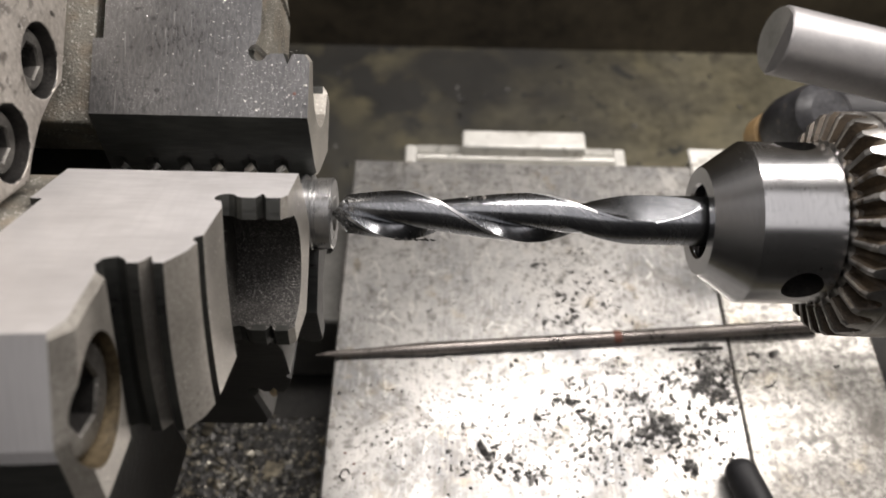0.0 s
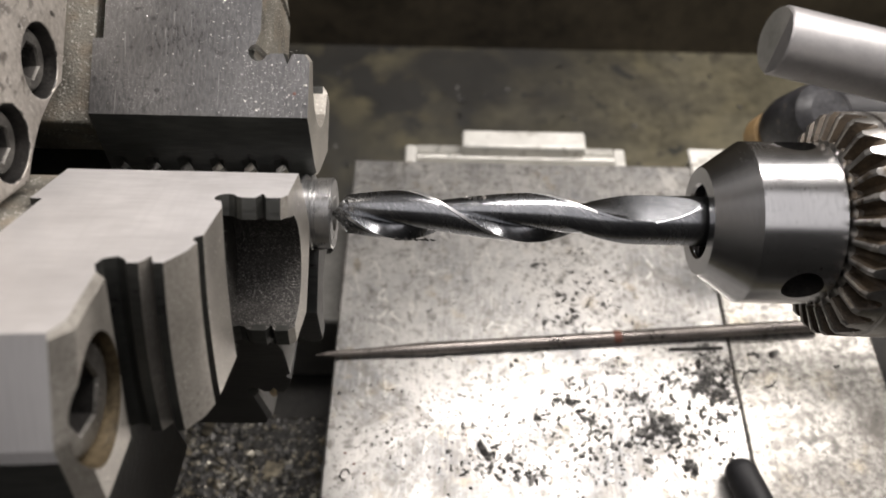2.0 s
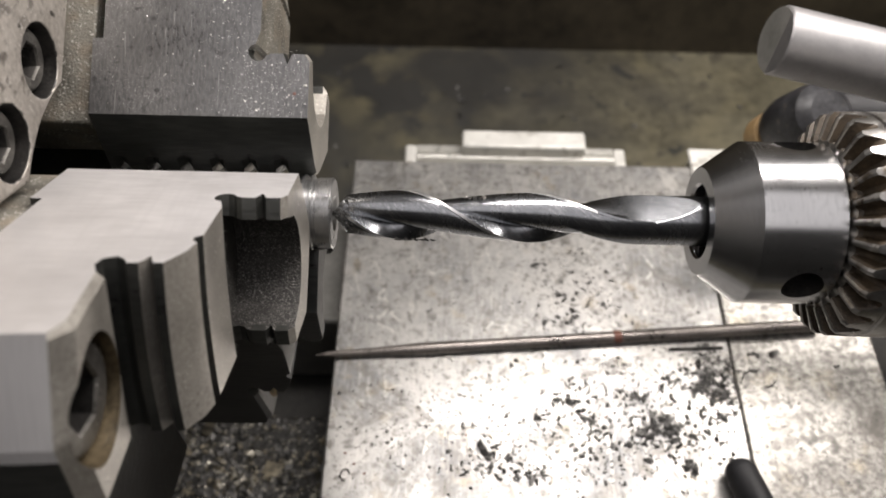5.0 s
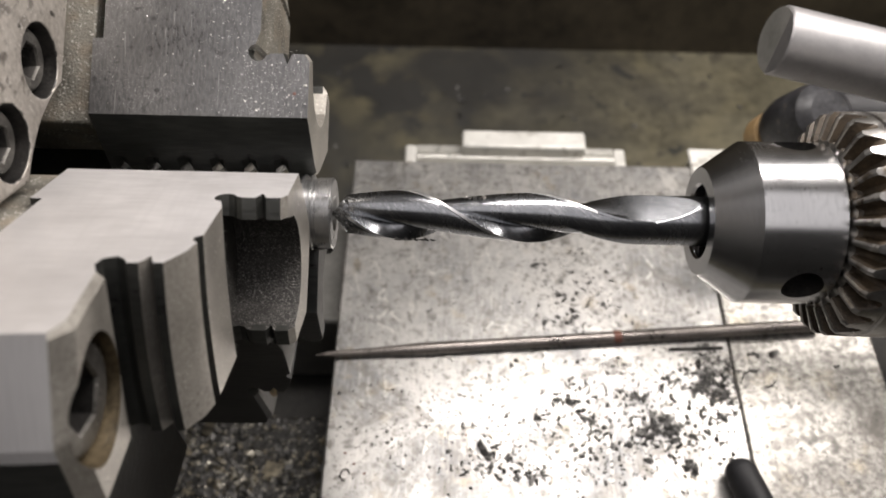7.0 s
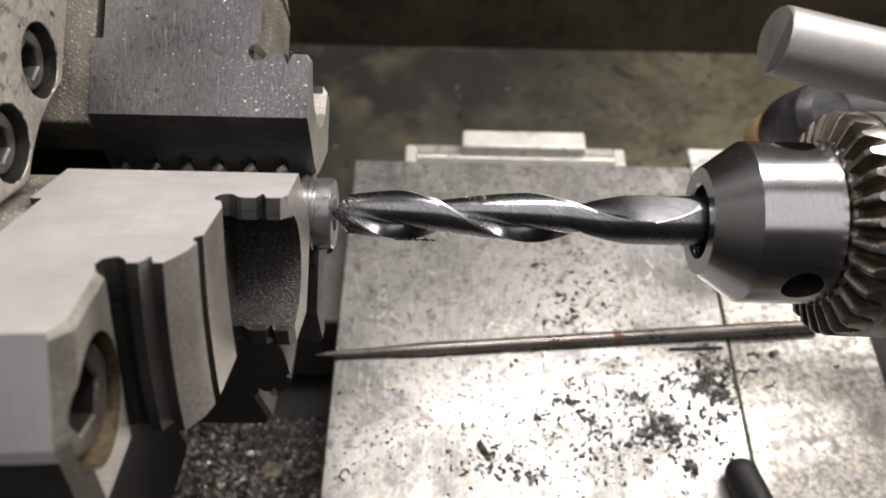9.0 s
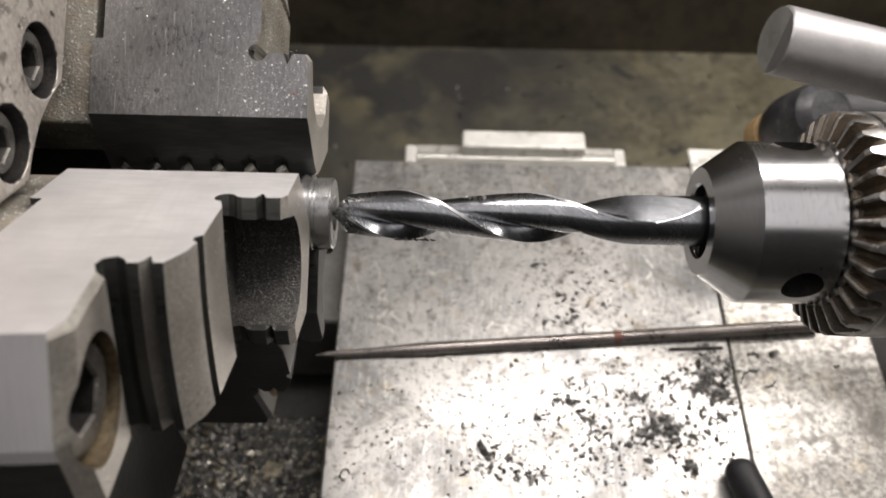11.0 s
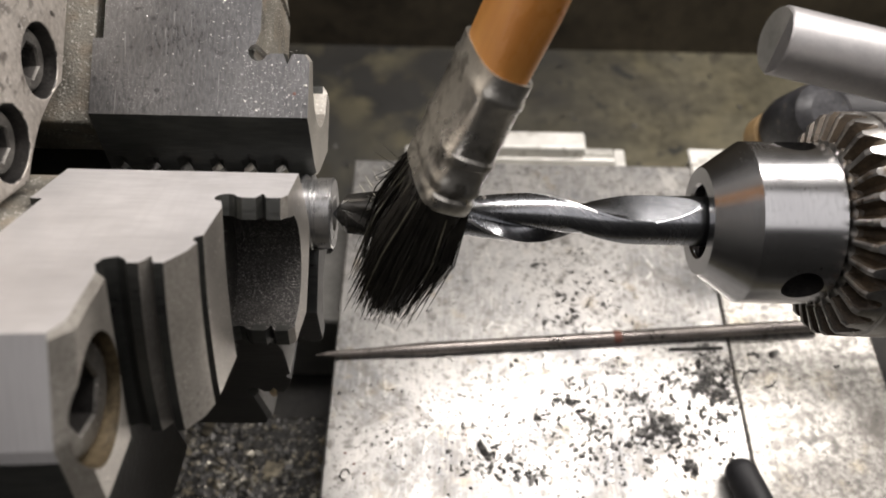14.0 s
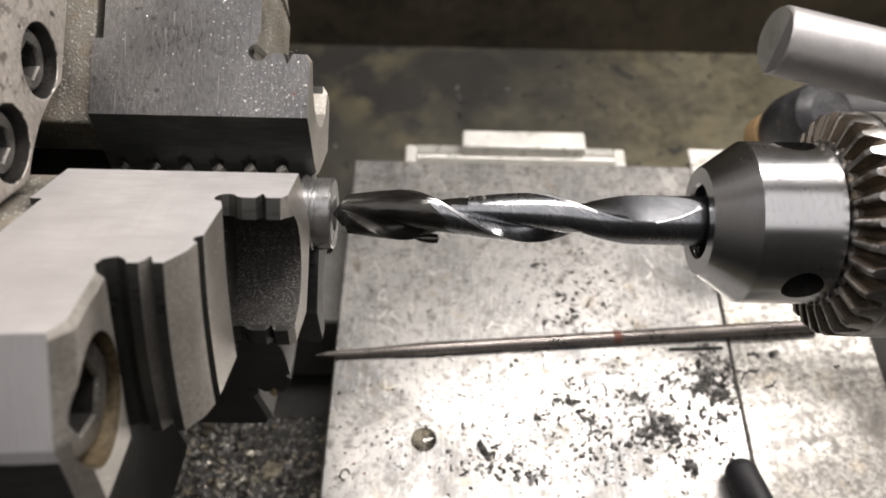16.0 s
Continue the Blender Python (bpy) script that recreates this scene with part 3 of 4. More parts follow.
def lathe_jaw(theta, label, shared=None, film=False, black=False):
    m = Matrix.Translation((0, 0, AXIS)) @ Matrix.Rotation(radians(theta), 4, "X")
    if shared:
        j = tagged(copy_thing(shared, m), label)
        # film: takes the darker, dusty copy of the steel in place of weaker light
        if film:
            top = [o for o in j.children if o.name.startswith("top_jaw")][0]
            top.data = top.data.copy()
            top.data.materials[5] = DUSTY_SHADED_STEEL
            # lighter steel in this jaw's relief, so it looks lit
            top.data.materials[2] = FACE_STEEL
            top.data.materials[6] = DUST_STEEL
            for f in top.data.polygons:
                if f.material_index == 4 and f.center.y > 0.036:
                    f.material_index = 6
        # black: swaps the bright faces for the shaded copy of the steel
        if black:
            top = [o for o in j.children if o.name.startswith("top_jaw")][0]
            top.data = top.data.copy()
            top.data.materials[0] = SHADED_STEEL
            top.data.materials[4] = SHADED_STEEL
        return j
    j = thing("chuck_jaw", label, "chuck jaw", m, "jaws of the lathe chuck")
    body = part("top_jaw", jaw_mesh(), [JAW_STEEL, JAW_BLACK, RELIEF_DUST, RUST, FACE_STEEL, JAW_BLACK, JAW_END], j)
    hole = turned([(-0.0660, 0.0108), (-0.0400, 0.0108)], 48)
    move_bm(hole, Matrix.Translation((0, 0.0797, 0)))
    drilled(body, [hole])
    # Down-facing sides, lower end facet, grooves and bore floor go black: painted shade.
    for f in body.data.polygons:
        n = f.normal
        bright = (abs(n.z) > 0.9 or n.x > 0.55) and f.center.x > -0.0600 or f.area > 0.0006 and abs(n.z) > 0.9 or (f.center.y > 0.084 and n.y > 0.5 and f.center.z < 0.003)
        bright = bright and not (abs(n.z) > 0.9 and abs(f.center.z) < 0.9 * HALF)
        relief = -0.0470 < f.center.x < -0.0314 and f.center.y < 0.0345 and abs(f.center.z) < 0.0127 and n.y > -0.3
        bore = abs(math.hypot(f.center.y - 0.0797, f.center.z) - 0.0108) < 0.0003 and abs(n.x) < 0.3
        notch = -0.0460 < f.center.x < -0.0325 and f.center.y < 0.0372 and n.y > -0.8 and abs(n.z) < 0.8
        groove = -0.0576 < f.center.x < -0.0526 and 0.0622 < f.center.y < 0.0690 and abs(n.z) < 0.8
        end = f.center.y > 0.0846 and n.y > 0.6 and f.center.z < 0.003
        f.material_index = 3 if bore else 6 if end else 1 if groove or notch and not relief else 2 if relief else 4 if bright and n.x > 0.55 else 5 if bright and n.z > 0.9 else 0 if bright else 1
    md = body.modifiers.new("worn_edges", "BEVEL")
    md.width, md.segments, md.limit_method, md.angle_limit = 0.0005, 2, "ANGLE", radians(40)
    part("master_jaw", box(-0.118, -0.0816, 0.0176, 0.088, -0.0150, 0.0150), DUST_STEEL, j, "master jaw dusted with fine chips", bevel=0.0006)
    return j


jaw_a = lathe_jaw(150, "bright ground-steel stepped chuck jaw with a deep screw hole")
lathe_jaw(30, "dark grey steel stepped chuck jaw, dusted and darkened for weaker light", jaw_a, True)
lathe_jaw(270, "stepped chuck jaw pointing down, shade put into its dark colour", jaw_a, False, True)
for th in (30, 150, 270):
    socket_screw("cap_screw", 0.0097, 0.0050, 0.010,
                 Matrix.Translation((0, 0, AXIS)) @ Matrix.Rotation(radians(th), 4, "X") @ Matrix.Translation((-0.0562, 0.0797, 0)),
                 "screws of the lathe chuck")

BOLTS = [(0.0420, 81.0), (0.0425, 111.0), (0.0420, 201.0), (0.0425, 231.0), (0.0420, 321.0), (0.0425, 351.0)]


def chuck_body():
    c = thing("lathe_chuck", "large dusty steel three-jaw lathe chuck", "lathe chuck",
              Matrix.Translation((0, 0, AXIS)))
    # Back plate is black: shade of the chuck's open bore put into its colour.
    part("back_plate", turned([(-0.19, 0.06), (-0.19, 0.108), (-0.1185, 0.110), (-0.1185, 0.012), (-0.15, 0.010)], 96), BLACK_STEEL, c)
    n = 18
    for s in range(3):
        base = radians(30 + 120 * s)
        lead, trail, bore, outer = 0.0225, 0.0172, 0.0335, 0.110
        a0, a1 = math.asin(lead / bore), 2 * math.pi / 3 - math.asin(trail / bore)
        b0, b1 = math.asin(lead / outer), 2 * math.pi / 3 - math.asin(trail / outer)
        ring = [(bore * math.cos(base + a0 + (a1 - a0) * i / n), bore * math.sin(base + a0 + (a1 - a0) * i / n)) for i in range(n + 1)]
        ring += [(outer * math.cos(base + b1 + (b0 - b1) * i / n), outer * math.sin(base + b1 + (b0 - b1) * i / n)) for i in range(n + 1)]
        # Lower sectors take dark iron: the shadow below the jaws, put in by material.
        sector = part("face_sector", loft([[(-0.1183, *p) for p in ring], [(-0.0850, *p) for p in ring]]), [BODY_STEEL if s == 0 else IRON, BLACK_STEEL], c)
        cuts = []
        for r, th in BOLTS[2 * s:2 * s + 2]:
            cuts.append(move_bm(turned([(-0.0960, 0.0078), (-0.0800, 0.0078)], 40),
                                Matrix.Translation((0, r * math.cos(radians(th)), r * math.sin(radians(th))))))
        drilled(sector, cuts)
        # Counterbore insides black as well, painting in the shade of the holes.
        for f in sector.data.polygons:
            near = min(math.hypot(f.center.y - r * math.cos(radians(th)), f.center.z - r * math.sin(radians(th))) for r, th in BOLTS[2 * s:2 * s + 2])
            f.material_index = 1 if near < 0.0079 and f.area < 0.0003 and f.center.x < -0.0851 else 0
        md = sector.modifiers.new("worn_edges", "BEVEL")
        md.width, md.segments, md.limit_method, md.angle_limit = 0.0007, 3, "ANGLE", radians(40)
    return c


chuck_body()
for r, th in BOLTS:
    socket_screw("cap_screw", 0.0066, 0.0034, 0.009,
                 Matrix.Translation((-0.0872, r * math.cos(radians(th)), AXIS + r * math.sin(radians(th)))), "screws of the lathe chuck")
head = thing("headstock", "plain cast headstock behind the lathe chuck", "headstock")
part("housing", box(-0.62, -0.20, -0.10, 0.22, -0.118, 0.30), GREEN_PAINT, head, bevel=0.01)
part("spindle_nose", move_bm(turned([(-0.21, 0.05), (-0.18, 0.05)], 48), Matrix.Translation((0, 0, AXIS))), BODY_STEEL, head)

# ---- workpiece, drill and drill chuck ----
work = thing("workpiece", "bright turned steel stub with a collar, gripped in the chuck", "workpiece", Matrix.Translation((0, 0, AXIS)))
part("stub", turned([(-0.0700, 0.0087), (-0.0345, 0.0087), (-0.0338, 0.0094), (-0.0332, 0.0094), (-0.0329, 0.0082), (-0.0322, 0.0082), (-0.0319, 0.0092),
                     (-0.0316, 0.0092), (-0.0313, 0.0084), (-0.0306, 0.0084), (-0.0303, 0.0086), (-0.0270, 0.0087), (-0.0266, 0.0083), (-0.0266, 0.0045),
                     (-0.0278, 0.0030), (-0.0290, 0.0004)], 80), WORK_STEEL, work)
burr = bmesh.new()
for k in range(5):
    a = radians(208 + 6 * k)
    c0 = Vector((-0.0318 + 0.0008 * k, 0.0088 * math.cos(a), 0.0088 * math.sin(a)))
    bmesh.ops.create_cone(burr, segments=5, radius1=0.0006, radius2=0.0001, depth=0.003, cap_ends=True,
                          matrix=Matrix.Translation(c0) @ Matrix.Rotation(a, 4, "X") @ Matrix.Rotation(radians(80), 4, "Y") @ Matrix.Rotation(0.5 * k, 4, "Z"))
part("burr", burr, BLACK_STEEL, work, "small dark hanging burr")

R_DRILL, TIP = 0.0061, -0.0270


def drill_section(flute, flat):
    """Radius over the angle: two lands with raised margins, a rounded back, a steep flute face. flute: 1 full, 0 none; flat: 1 where the wheel left a flat."""
    pts, n = [], 240
    root = 0.38 * R_DRILL
    for i in range(n):
        a = 2 * math.pi * i / n
        u = (a % math.pi) / math.pi
        step = 0.00014 * min(1, flute * 1.5)
        if u < 0.045:
            r = R_DRILL
        elif u < 0.93:
            s = max(0.0, (u - 0.08) / 0.85)
            r = R_DRILL - step - (R_DRILL - step - root) * flute * s ** 1.3
        else:
            s = (u - 0.93) / 0.07
            r = R_DRILL - (R_DRILL - root) * flute * (1 - s ** 1.5)
        if flat:
            chord = (R_DRILL - 0.0032 * flute) / max(0.05, math.cos((u - 0.745) * math.pi))
            r = r * (1 - flat) + min(R_DRILL, chord) * flat
        pts.append((a, r))
    return pts


def drill_turn(x):
    """The helix: it slackens from the point on and runs straight towards the shank."""
    d = (min(x, 0.030) - 0.0054) * 1000
    turn = 128 + 5.763 * d - 0.01772 * d * d
    e = (min(max(x, 0.030), 0.052) - 0.030) * 1000
    return radians(turn + 4.89 * (e - e * e / 44))


def smooth_step(s):
    s = min(1.0, max(0.0, s))
    return s * s * (3 - 2 * s)


def drill_skin(x0, x1, steps, grow):
    rings, run_a, run_b = [], 0.040, 0.0615
    for k in range(steps + 1):
        x = x0 + (x1 - x0) * (k / steps) ** 1.1
        flute = 1.0 if x < run_a else max(0.0, 1 - ((x - run_a) / (run_b - run_a)) ** 1.4)
        turn = drill_turn(x)
        cone = 0.00015 + (x - TIP) * math.tan(radians(53))
        wet = (x - x1 + 0.010) / 0.010 if grow else 0.0
        ring = []
        for a, r in drill_section(flute, smooth_step((x - 0.026) / 0.020)):
            skin = grow * (1 - 2.5 * max(0.0, wet + 0.45 * math.sin(2 * a + 1) + 0.2 * math.sin(7 * a)) ** 2) if wet > -0.8 else grow
            rr = min(r, cone) + skin
            ring.append((x, rr * math.cos(a + turn), rr * math.sin(a + turn)))
        rings.append(ring)
    return loft(rings)


def twist_drill():
    d = thing("twist_drill", "bright steel twist drill with chips round its point", "twist drill", Matrix.Translation((0, 0, AXIS)))
    body = part("fluted_body", drill_skin(TIP, 0.064, 360, 0.0), [DRILL_STEEL, MARGIN_STEEL], d, smooth=16)
    for k, f in enumerate(body.data.polygons):
        if k % 120 < 6 and -0.0235 < f.center.x < 0.037 and len(f.vertices) == 4:
            f.material_index = 1
    part("shank", turned([(0.0641, 0.0005), (0.0641, 0.0061), (0.1050, 0.0061), (0.1050, 0.0005)], 64), SHANK_STEEL, d, "plain round shank")
    return d


twist_drill()


def drill_chuck():
    c = thing("drill_chuck", "polished steel keyed drill chuck with a toothed ring", "drill chuck", Matrix.Translation((0, 0, AXIS)))
    nose = part("nose", turned([(0.0900, 0.0088), (0.0632, 0.0088), (0.0626, 0.0093), (0.0626, 0.0132), (0.0716, 0.0197),
                                (0.0902, 0.0198), (0.0906, 0.0193), (0.0906, 0.0100)], 120, caps=True), CHROME, c)
    cuts = []
    for th in (55, 176, 298):
        h = turned([(0.0120, 0.0047), (0.0260, 0.0047)], 32)
        move_bm(h, Matrix.Translation((0.0832, 0, 0)) @ Matrix.Rotation(radians(th), 4, "X") @ Matrix.Rotation(radians(90), 4, "Z"))
        cuts.append(h)
    drilled(nose, cuts, 16)
    # Key-hole walls leave the polished steel for black, as shade inside the holes.
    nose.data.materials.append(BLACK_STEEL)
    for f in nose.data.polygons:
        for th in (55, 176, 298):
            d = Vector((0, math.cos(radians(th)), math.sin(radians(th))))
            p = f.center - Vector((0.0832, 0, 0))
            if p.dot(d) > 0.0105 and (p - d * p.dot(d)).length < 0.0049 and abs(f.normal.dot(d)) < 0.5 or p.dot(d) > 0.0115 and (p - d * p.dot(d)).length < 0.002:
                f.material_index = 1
    teeth, per = 30, 10
    shape = (0, 0.0, 0.1, 0.45, 0.9, 1, 1, 0.9, 0.45, 0.1)
    rings = []
    for r, x, dp in ((0.0188, 0.0910, 0.0), (0.0203, 0.0910, 0.0010), (0.0206, 0.0907, 0.0024), (0.0262, 0.0922, 0.0042), (0.0272, 0.0932, 0.0046)):
        ring = []
        for i in range(teeth * per):
            a = 2 * math.pi * i / (teeth * per)
            ring.append((x + dp * (1 - shape[i % per]), r * math.cos(a), r * math.sin(a)))
        rings.append(ring)
    for x, r in ((0.0985, 0.0274), (0.0990, 0.0270), (0.0996, 0.0270), (0.1000, 0.0274), (0.1500, 0.0274), (0.1520, 0.0260), (0.1520, 0.012)):
        rings.append([(x, r * math.cos(2 * math.pi * i / (teeth * per)), r * math.sin(2 * math.pi * i / (teeth * per))) for i in range(teeth * per)])
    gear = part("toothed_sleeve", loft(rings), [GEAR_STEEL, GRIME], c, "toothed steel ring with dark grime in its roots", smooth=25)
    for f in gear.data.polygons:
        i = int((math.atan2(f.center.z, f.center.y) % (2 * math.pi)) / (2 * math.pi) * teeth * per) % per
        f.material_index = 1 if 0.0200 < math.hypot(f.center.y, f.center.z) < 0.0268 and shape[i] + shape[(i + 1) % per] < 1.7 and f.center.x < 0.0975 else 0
    for k in range(3):
        a = radians(40 + 120 * k)
        j = box(0.0650, 0.090, 0.0060, 0.0086, -0.0030, 0.0030)
        part("gripping_jaw", move_bm(j, Matrix.Rotation(a, 4, "X")), BLACK_STEEL, c, "dark gripping jaw inside the nose", bevel=0.0003)
    part("arbor", turned([(0.1515, 0.009), (0.23, 0.009)], 32), CHROME, c)
    return c


drill_chuck()
tail = thing("tailstock", "cast-iron tailstock with its quill", "tailstock")
part("quill", move_bm(turned([(0.215, 0.012), (0.215, 0.022), (0.36, 0.022)], 48), Matrix.Translation((0, 0, AXIS))), LEVER_STEEL, tail)
part("tail_body", box(0.30, 0.50, -0.06, 0.17, -0.084, 0.20), GREEN_PAINT, tail, bevel=0.01)


def rod_between(name, a, b, radius, material, parent, rings, label="", n=40):
    """A turned bar from a to b; rings: (fraction of the way, radius factor)."""
    a, b = Vector(a), Vector(b)
    length = (b - a).length
    bm = turned([(f * length, radius * k) for f, k in rings], n)
    m = Matrix.Translation(a) @ (b - a).to_track_quat("X", "Z").to_matrix().to_4x4()
    return part(name, move_bm(bm, m), material, parent, label)


lever = thing("tailstock_lever", "matt grey round steel lever bar of the tailstock", "lever")
rod_between("lever_bar", (0.1045, 0.0840, 0.1115), (0.32, 0.060, 0.075), 0.0110, LEVER_STEEL, lever,
            [(0, 0.0001), (0, 0.965), (0.0025, 1.0), (1, 1.0), (1, 0.01)])
rod_between("end_face", (0.1042, 0.08403, 0.11155), (0.10448, 0.0840, 0.1115), 0.0104, GREY_IRON, lever, [(0, 0.001), (0, 0.99), (0.6, 1.0), (1, 1.0)],
            "darker faced-off end of the bar")

knob = thing("clamp_knob", "grimy black clamp knob with a tan collar", "knob")
rod_between("knob_cap", (0.1395, 0.0930, 0.0720), (0.1345, 0.1060, 0.0480), 0.0128, KNOB_BLACK, knob,
            [(0, 0.001), (0, 0.60), (0.04, 0.72), (0.12, 0.92), (0.3, 1), (0.8, 1), (1, 0.9), (1, 0.01)])
rod_between("collar", (0.1318, 0.1060, 0.0460), (0.1308, 0.1100, 0.0380), 0.0100, TAN, knob, [(0, 0.01), (0, 0.95), (0.1, 1), (0.9, 1), (1, 0.9), (1, 0.01)], "tan wooden collar")
rod_between("stem", (0.1480, 0.1080, 0.0440), (0.1900, 0.16, -0.1190), 0.0070, BLACK_PLASTIC, knob, [(0, 0.01), (0, 1), (1, 1), (1, 0.01)])
rod_between("knob_arm", (0.1350, 0.1040, 0.0600), (0.30, 0.0980, 0.0560), 0.0105, BLACK_PLASTIC, knob,
            [(0, 0.01), (0, 0.9), (0.02, 1), (1, 1), (1, 0.01)])

scriber = thing("scriber", "thin tapered steel scriber lying on the cross slide", "scriber")
rod_between("shaft", (-0.0478, 0.0262, 0.0022), (0.1500, 0.0442, 0.0026), 0.0025, ROD_STEEL, scriber,
            [(0, 0.04), (0.03, 0.45), (0.12, 0.62), (0.2, 0.95), (0.26, 0.95), (0.3, 0.9), (0.9, 1.0), (1, 0.9), (1, 0.01)])

rod_between("paint_mark", (0.0676, 0.0367, 0.0024), (0.0706, 0.0370, 0.0024), 0.00262, RED_PAINT, scriber, [(0, 0.95), (0.1, 1), (0.9, 1), (1, 0.95)],
            "faded red paint mark")
pin = thing("black_handle", "black rounded handle end lying on the slide", "handle")
rod_between("grip", (0.1044, -0.0136, 0.0060), (0.1255, -0.0788, 0.0060), 0.0058, BLACK_PLASTIC, pin,
            [(0, 0.05), (0.01, 0.5), (0.03, 0.8), (0.07, 1.0), (1, 1.0), (1, 0.01)])


# ---- loose chips ----
def chips(name, label, material, spots, size, seed, z0):
    """Many small curled flakes; spots: (x, y, spread x, spread y, count)."""
    rnd = random.Random(seed)
    verts, faces = [], []
    for sx, sy, ax, ay, count in spots:
        for _ in range(count):
            x, y = rnd.gauss(sx, ax), rnd.gauss(sy, ay)
            zz = z0(x, y)
            if zz is None:
                continue
            s = size * math.exp(rnd.gauss(0, 0.5))
            a, b, c = s * rnd.uniform(0.6, 1.5), s * rnd.uniform(0.35, 0.8), s * rnd.uniform(0.2, 0.5)
            rot = Euler((rnd.uniform(-0.5, 0.5), rnd.uniform(-0.5, 0.5), rnd.uniform(0, 6.3))).to_matrix()
            k = len(verts)
            lift = rnd.uniform(0.2, 0.5) * s
            for p in ((-a, -b, 0), (-a * 0.2, -b * 1.2, c), (a, -b * 0.5, 0.2 * c), (a * 0.8, b, 0), (-a * 0.1, b * 0.8, c * 1.1), (-a * 0.9, b * 0.7, 0), (0, 0, -0.5 * c)):
                v = rot @ Vector(p)
                verts.append((x + v.x, y + v.y, zz + lift + v.z))
            faces += [(k, k + 1, k + 4, k + 5), (k + 1, k + 2, k + 3, k + 4), (k, k + 6, k + 1), (k + 1, k + 6, k + 2), (k + 2, k + 6, k + 3),
                      (k + 3, k + 6, k + 4), (k + 4, k + 6, k + 5), (k + 5, k + 6, k)]
    me = bpy.data.meshes.new(name)
    me.from_pydata(verts, [], faces)
    me.materials.append(material)
    return tagged(new(name, me), label, "metal chips", kind="stuff")


def on_slide(x, y):
    if -0.0405 < x < 0.1128 and -0.105 < y < 0.128:
        return 0.0
    if 0.1145 < x < 0.1708 and -0.105 < y < 0.136:
        return -0.0008
    return None


chips("slide_chips", "dark cast-iron chips scattered over the cross slide", CHIP,
      [(0.1050, 0.0200, 0.0045, 0.0065, 720), (0.0850, -0.0010, 0.0042, 0.0036, 260), (0.0180, -0.0130, 0.004, 0.004, 130),
       (0.0550, 0.0620, 0.022, 0.012, 55), (0.1230, 0.0260, 0.008, 0.006, 50), (0.078, 0.013, 0.010, 0.008, 170),
       (0.104, 0.004, 0.005, 0.010, 80), (0.060, 0.060, 0.003, 0.003, 25), (0.052, 0.016, 0.004, 0.003, 60),
       (0.0765, -0.0014, 0.0021, 0.0020, 90), (0.0878, 0.0202, 0.0020, 0.0019, 60), (0.0980, 0.0161, 0.0019, 0.0014, 50), (0.0541, 0.0032, 0.0029, 0.0027, 70), (0.0377, 0.0028, 0.0021, 0.0013, 22), (0.0431, -0.0044, 0.0014, 0.0015, 16),
       (0.0568, -0.0019, 0.0019, 0.0022, 50), (0.0750, 0.0123, 0.0015, 0.0014, 30), (0.0984, 0.0058, 0.0017, 0.0018, 30), (0.1049, 0.0044, 0.0013, 0.0014, 30), (0.0353, -0.0180, 0.0024, 0.0017, 70), (0.0282, -0.0196, 0.0012, 0.0016, 25),
       (0.0504, -0.0090, 0.0012, 0.0015, 22), (0.0565, -0.0101, 0.0012, 0.0013, 22), (0.0534, -0.0169, 0.0006, 0.0006, 6), (0.0907, -0.0140, 0.0012, 0.0013, 60), (0.0396, 0.0717, 0.0012, 0.0006, 16), (0.0480, 0.0566, 0.0014, 0.0016, 16),
       (0.0432, 0.0437, 0.0023, 0.0013, 30), (0.0520, 0.0468, 0.0014, 0.0026, 22), (0.0661, 0.0530, 0.0014, 0.0008, 14), (0.0571, 0.0786, 0.0017, 0.0015, 20), (0.0559, 0.0397, 0.0018, 0.0015, 16)], 0.00041, 3, on_slide)
chips("fine_slide_chips", "fine dark filings sprinkled over the cross slide", CHIP,
      [(0.062, 0.000, 0.024, 0.013, 430), (0.0450, 0.0080, 0.045, 0.016, 500), (0.060, -0.010, 0.022, 0.010, 420), (0.030, 0.000, 0.03, 0.012, 260),
       (0.085, 0.004, 0.012, 0.012, 300), (0.05, 0.06, 0.03, 0.02, 160)], 0.00030, 4, on_slide)
chips("filing_dust", "grey filing dust spread thinly over the cross slide", CHIP,
      [(0.020, -0.004, 0.040, 0.013, 1300), (-0.012, -0.006, 0.014, 0.012, 420), (0.075, 0.048, 0.024, 0.014, 500), (0.020, 0.055, 0.030, 0.020, 260),
       (0.140, 0.010, 0.016, 0.018, 420)], 0.00019, 8, on_slide)
chips("ledge_chips", "heap of dark and pale chips on the bed ledge", BRIGHT_CHIP,
      [(-0.09, -0.005, 0.03, 0.014, 3600)], 0.0005, 5, lambda x, y: -0.050 if -0.199 < x < -0.046 and -0.099 < y < 0.0235 else None)
chips("ledge_chips", "heap of dark chips on the bed ledge", CHIP,
      [(-0.09, -0.005, 0.03, 0.014, 8000)], 0.0006, 6, lambda x, y: -0.050 if -0.199 < x < -0.046 and -0.099 < y < 0.0235 else None)
chips("ledge_lumps", "tan and grey lumps among the chips on the bed ledge", LUMP,
      [(-0.09, -0.005, 0.03, 0.014, 300)], 0.0010, 9, lambda x, y: -0.0494 if -0.199 < x < -0.046 and -0.099 < y < 0.0235 else None)
chips("tray_chips", "dark chips and stains scattered in the chip tray", CHIP,
      [(0.05, 0.26, 0.12, 0.04, 90)], 0.0008, 7, lambda x, y: -0.12 if 0.15 < y < 0.35 else None)


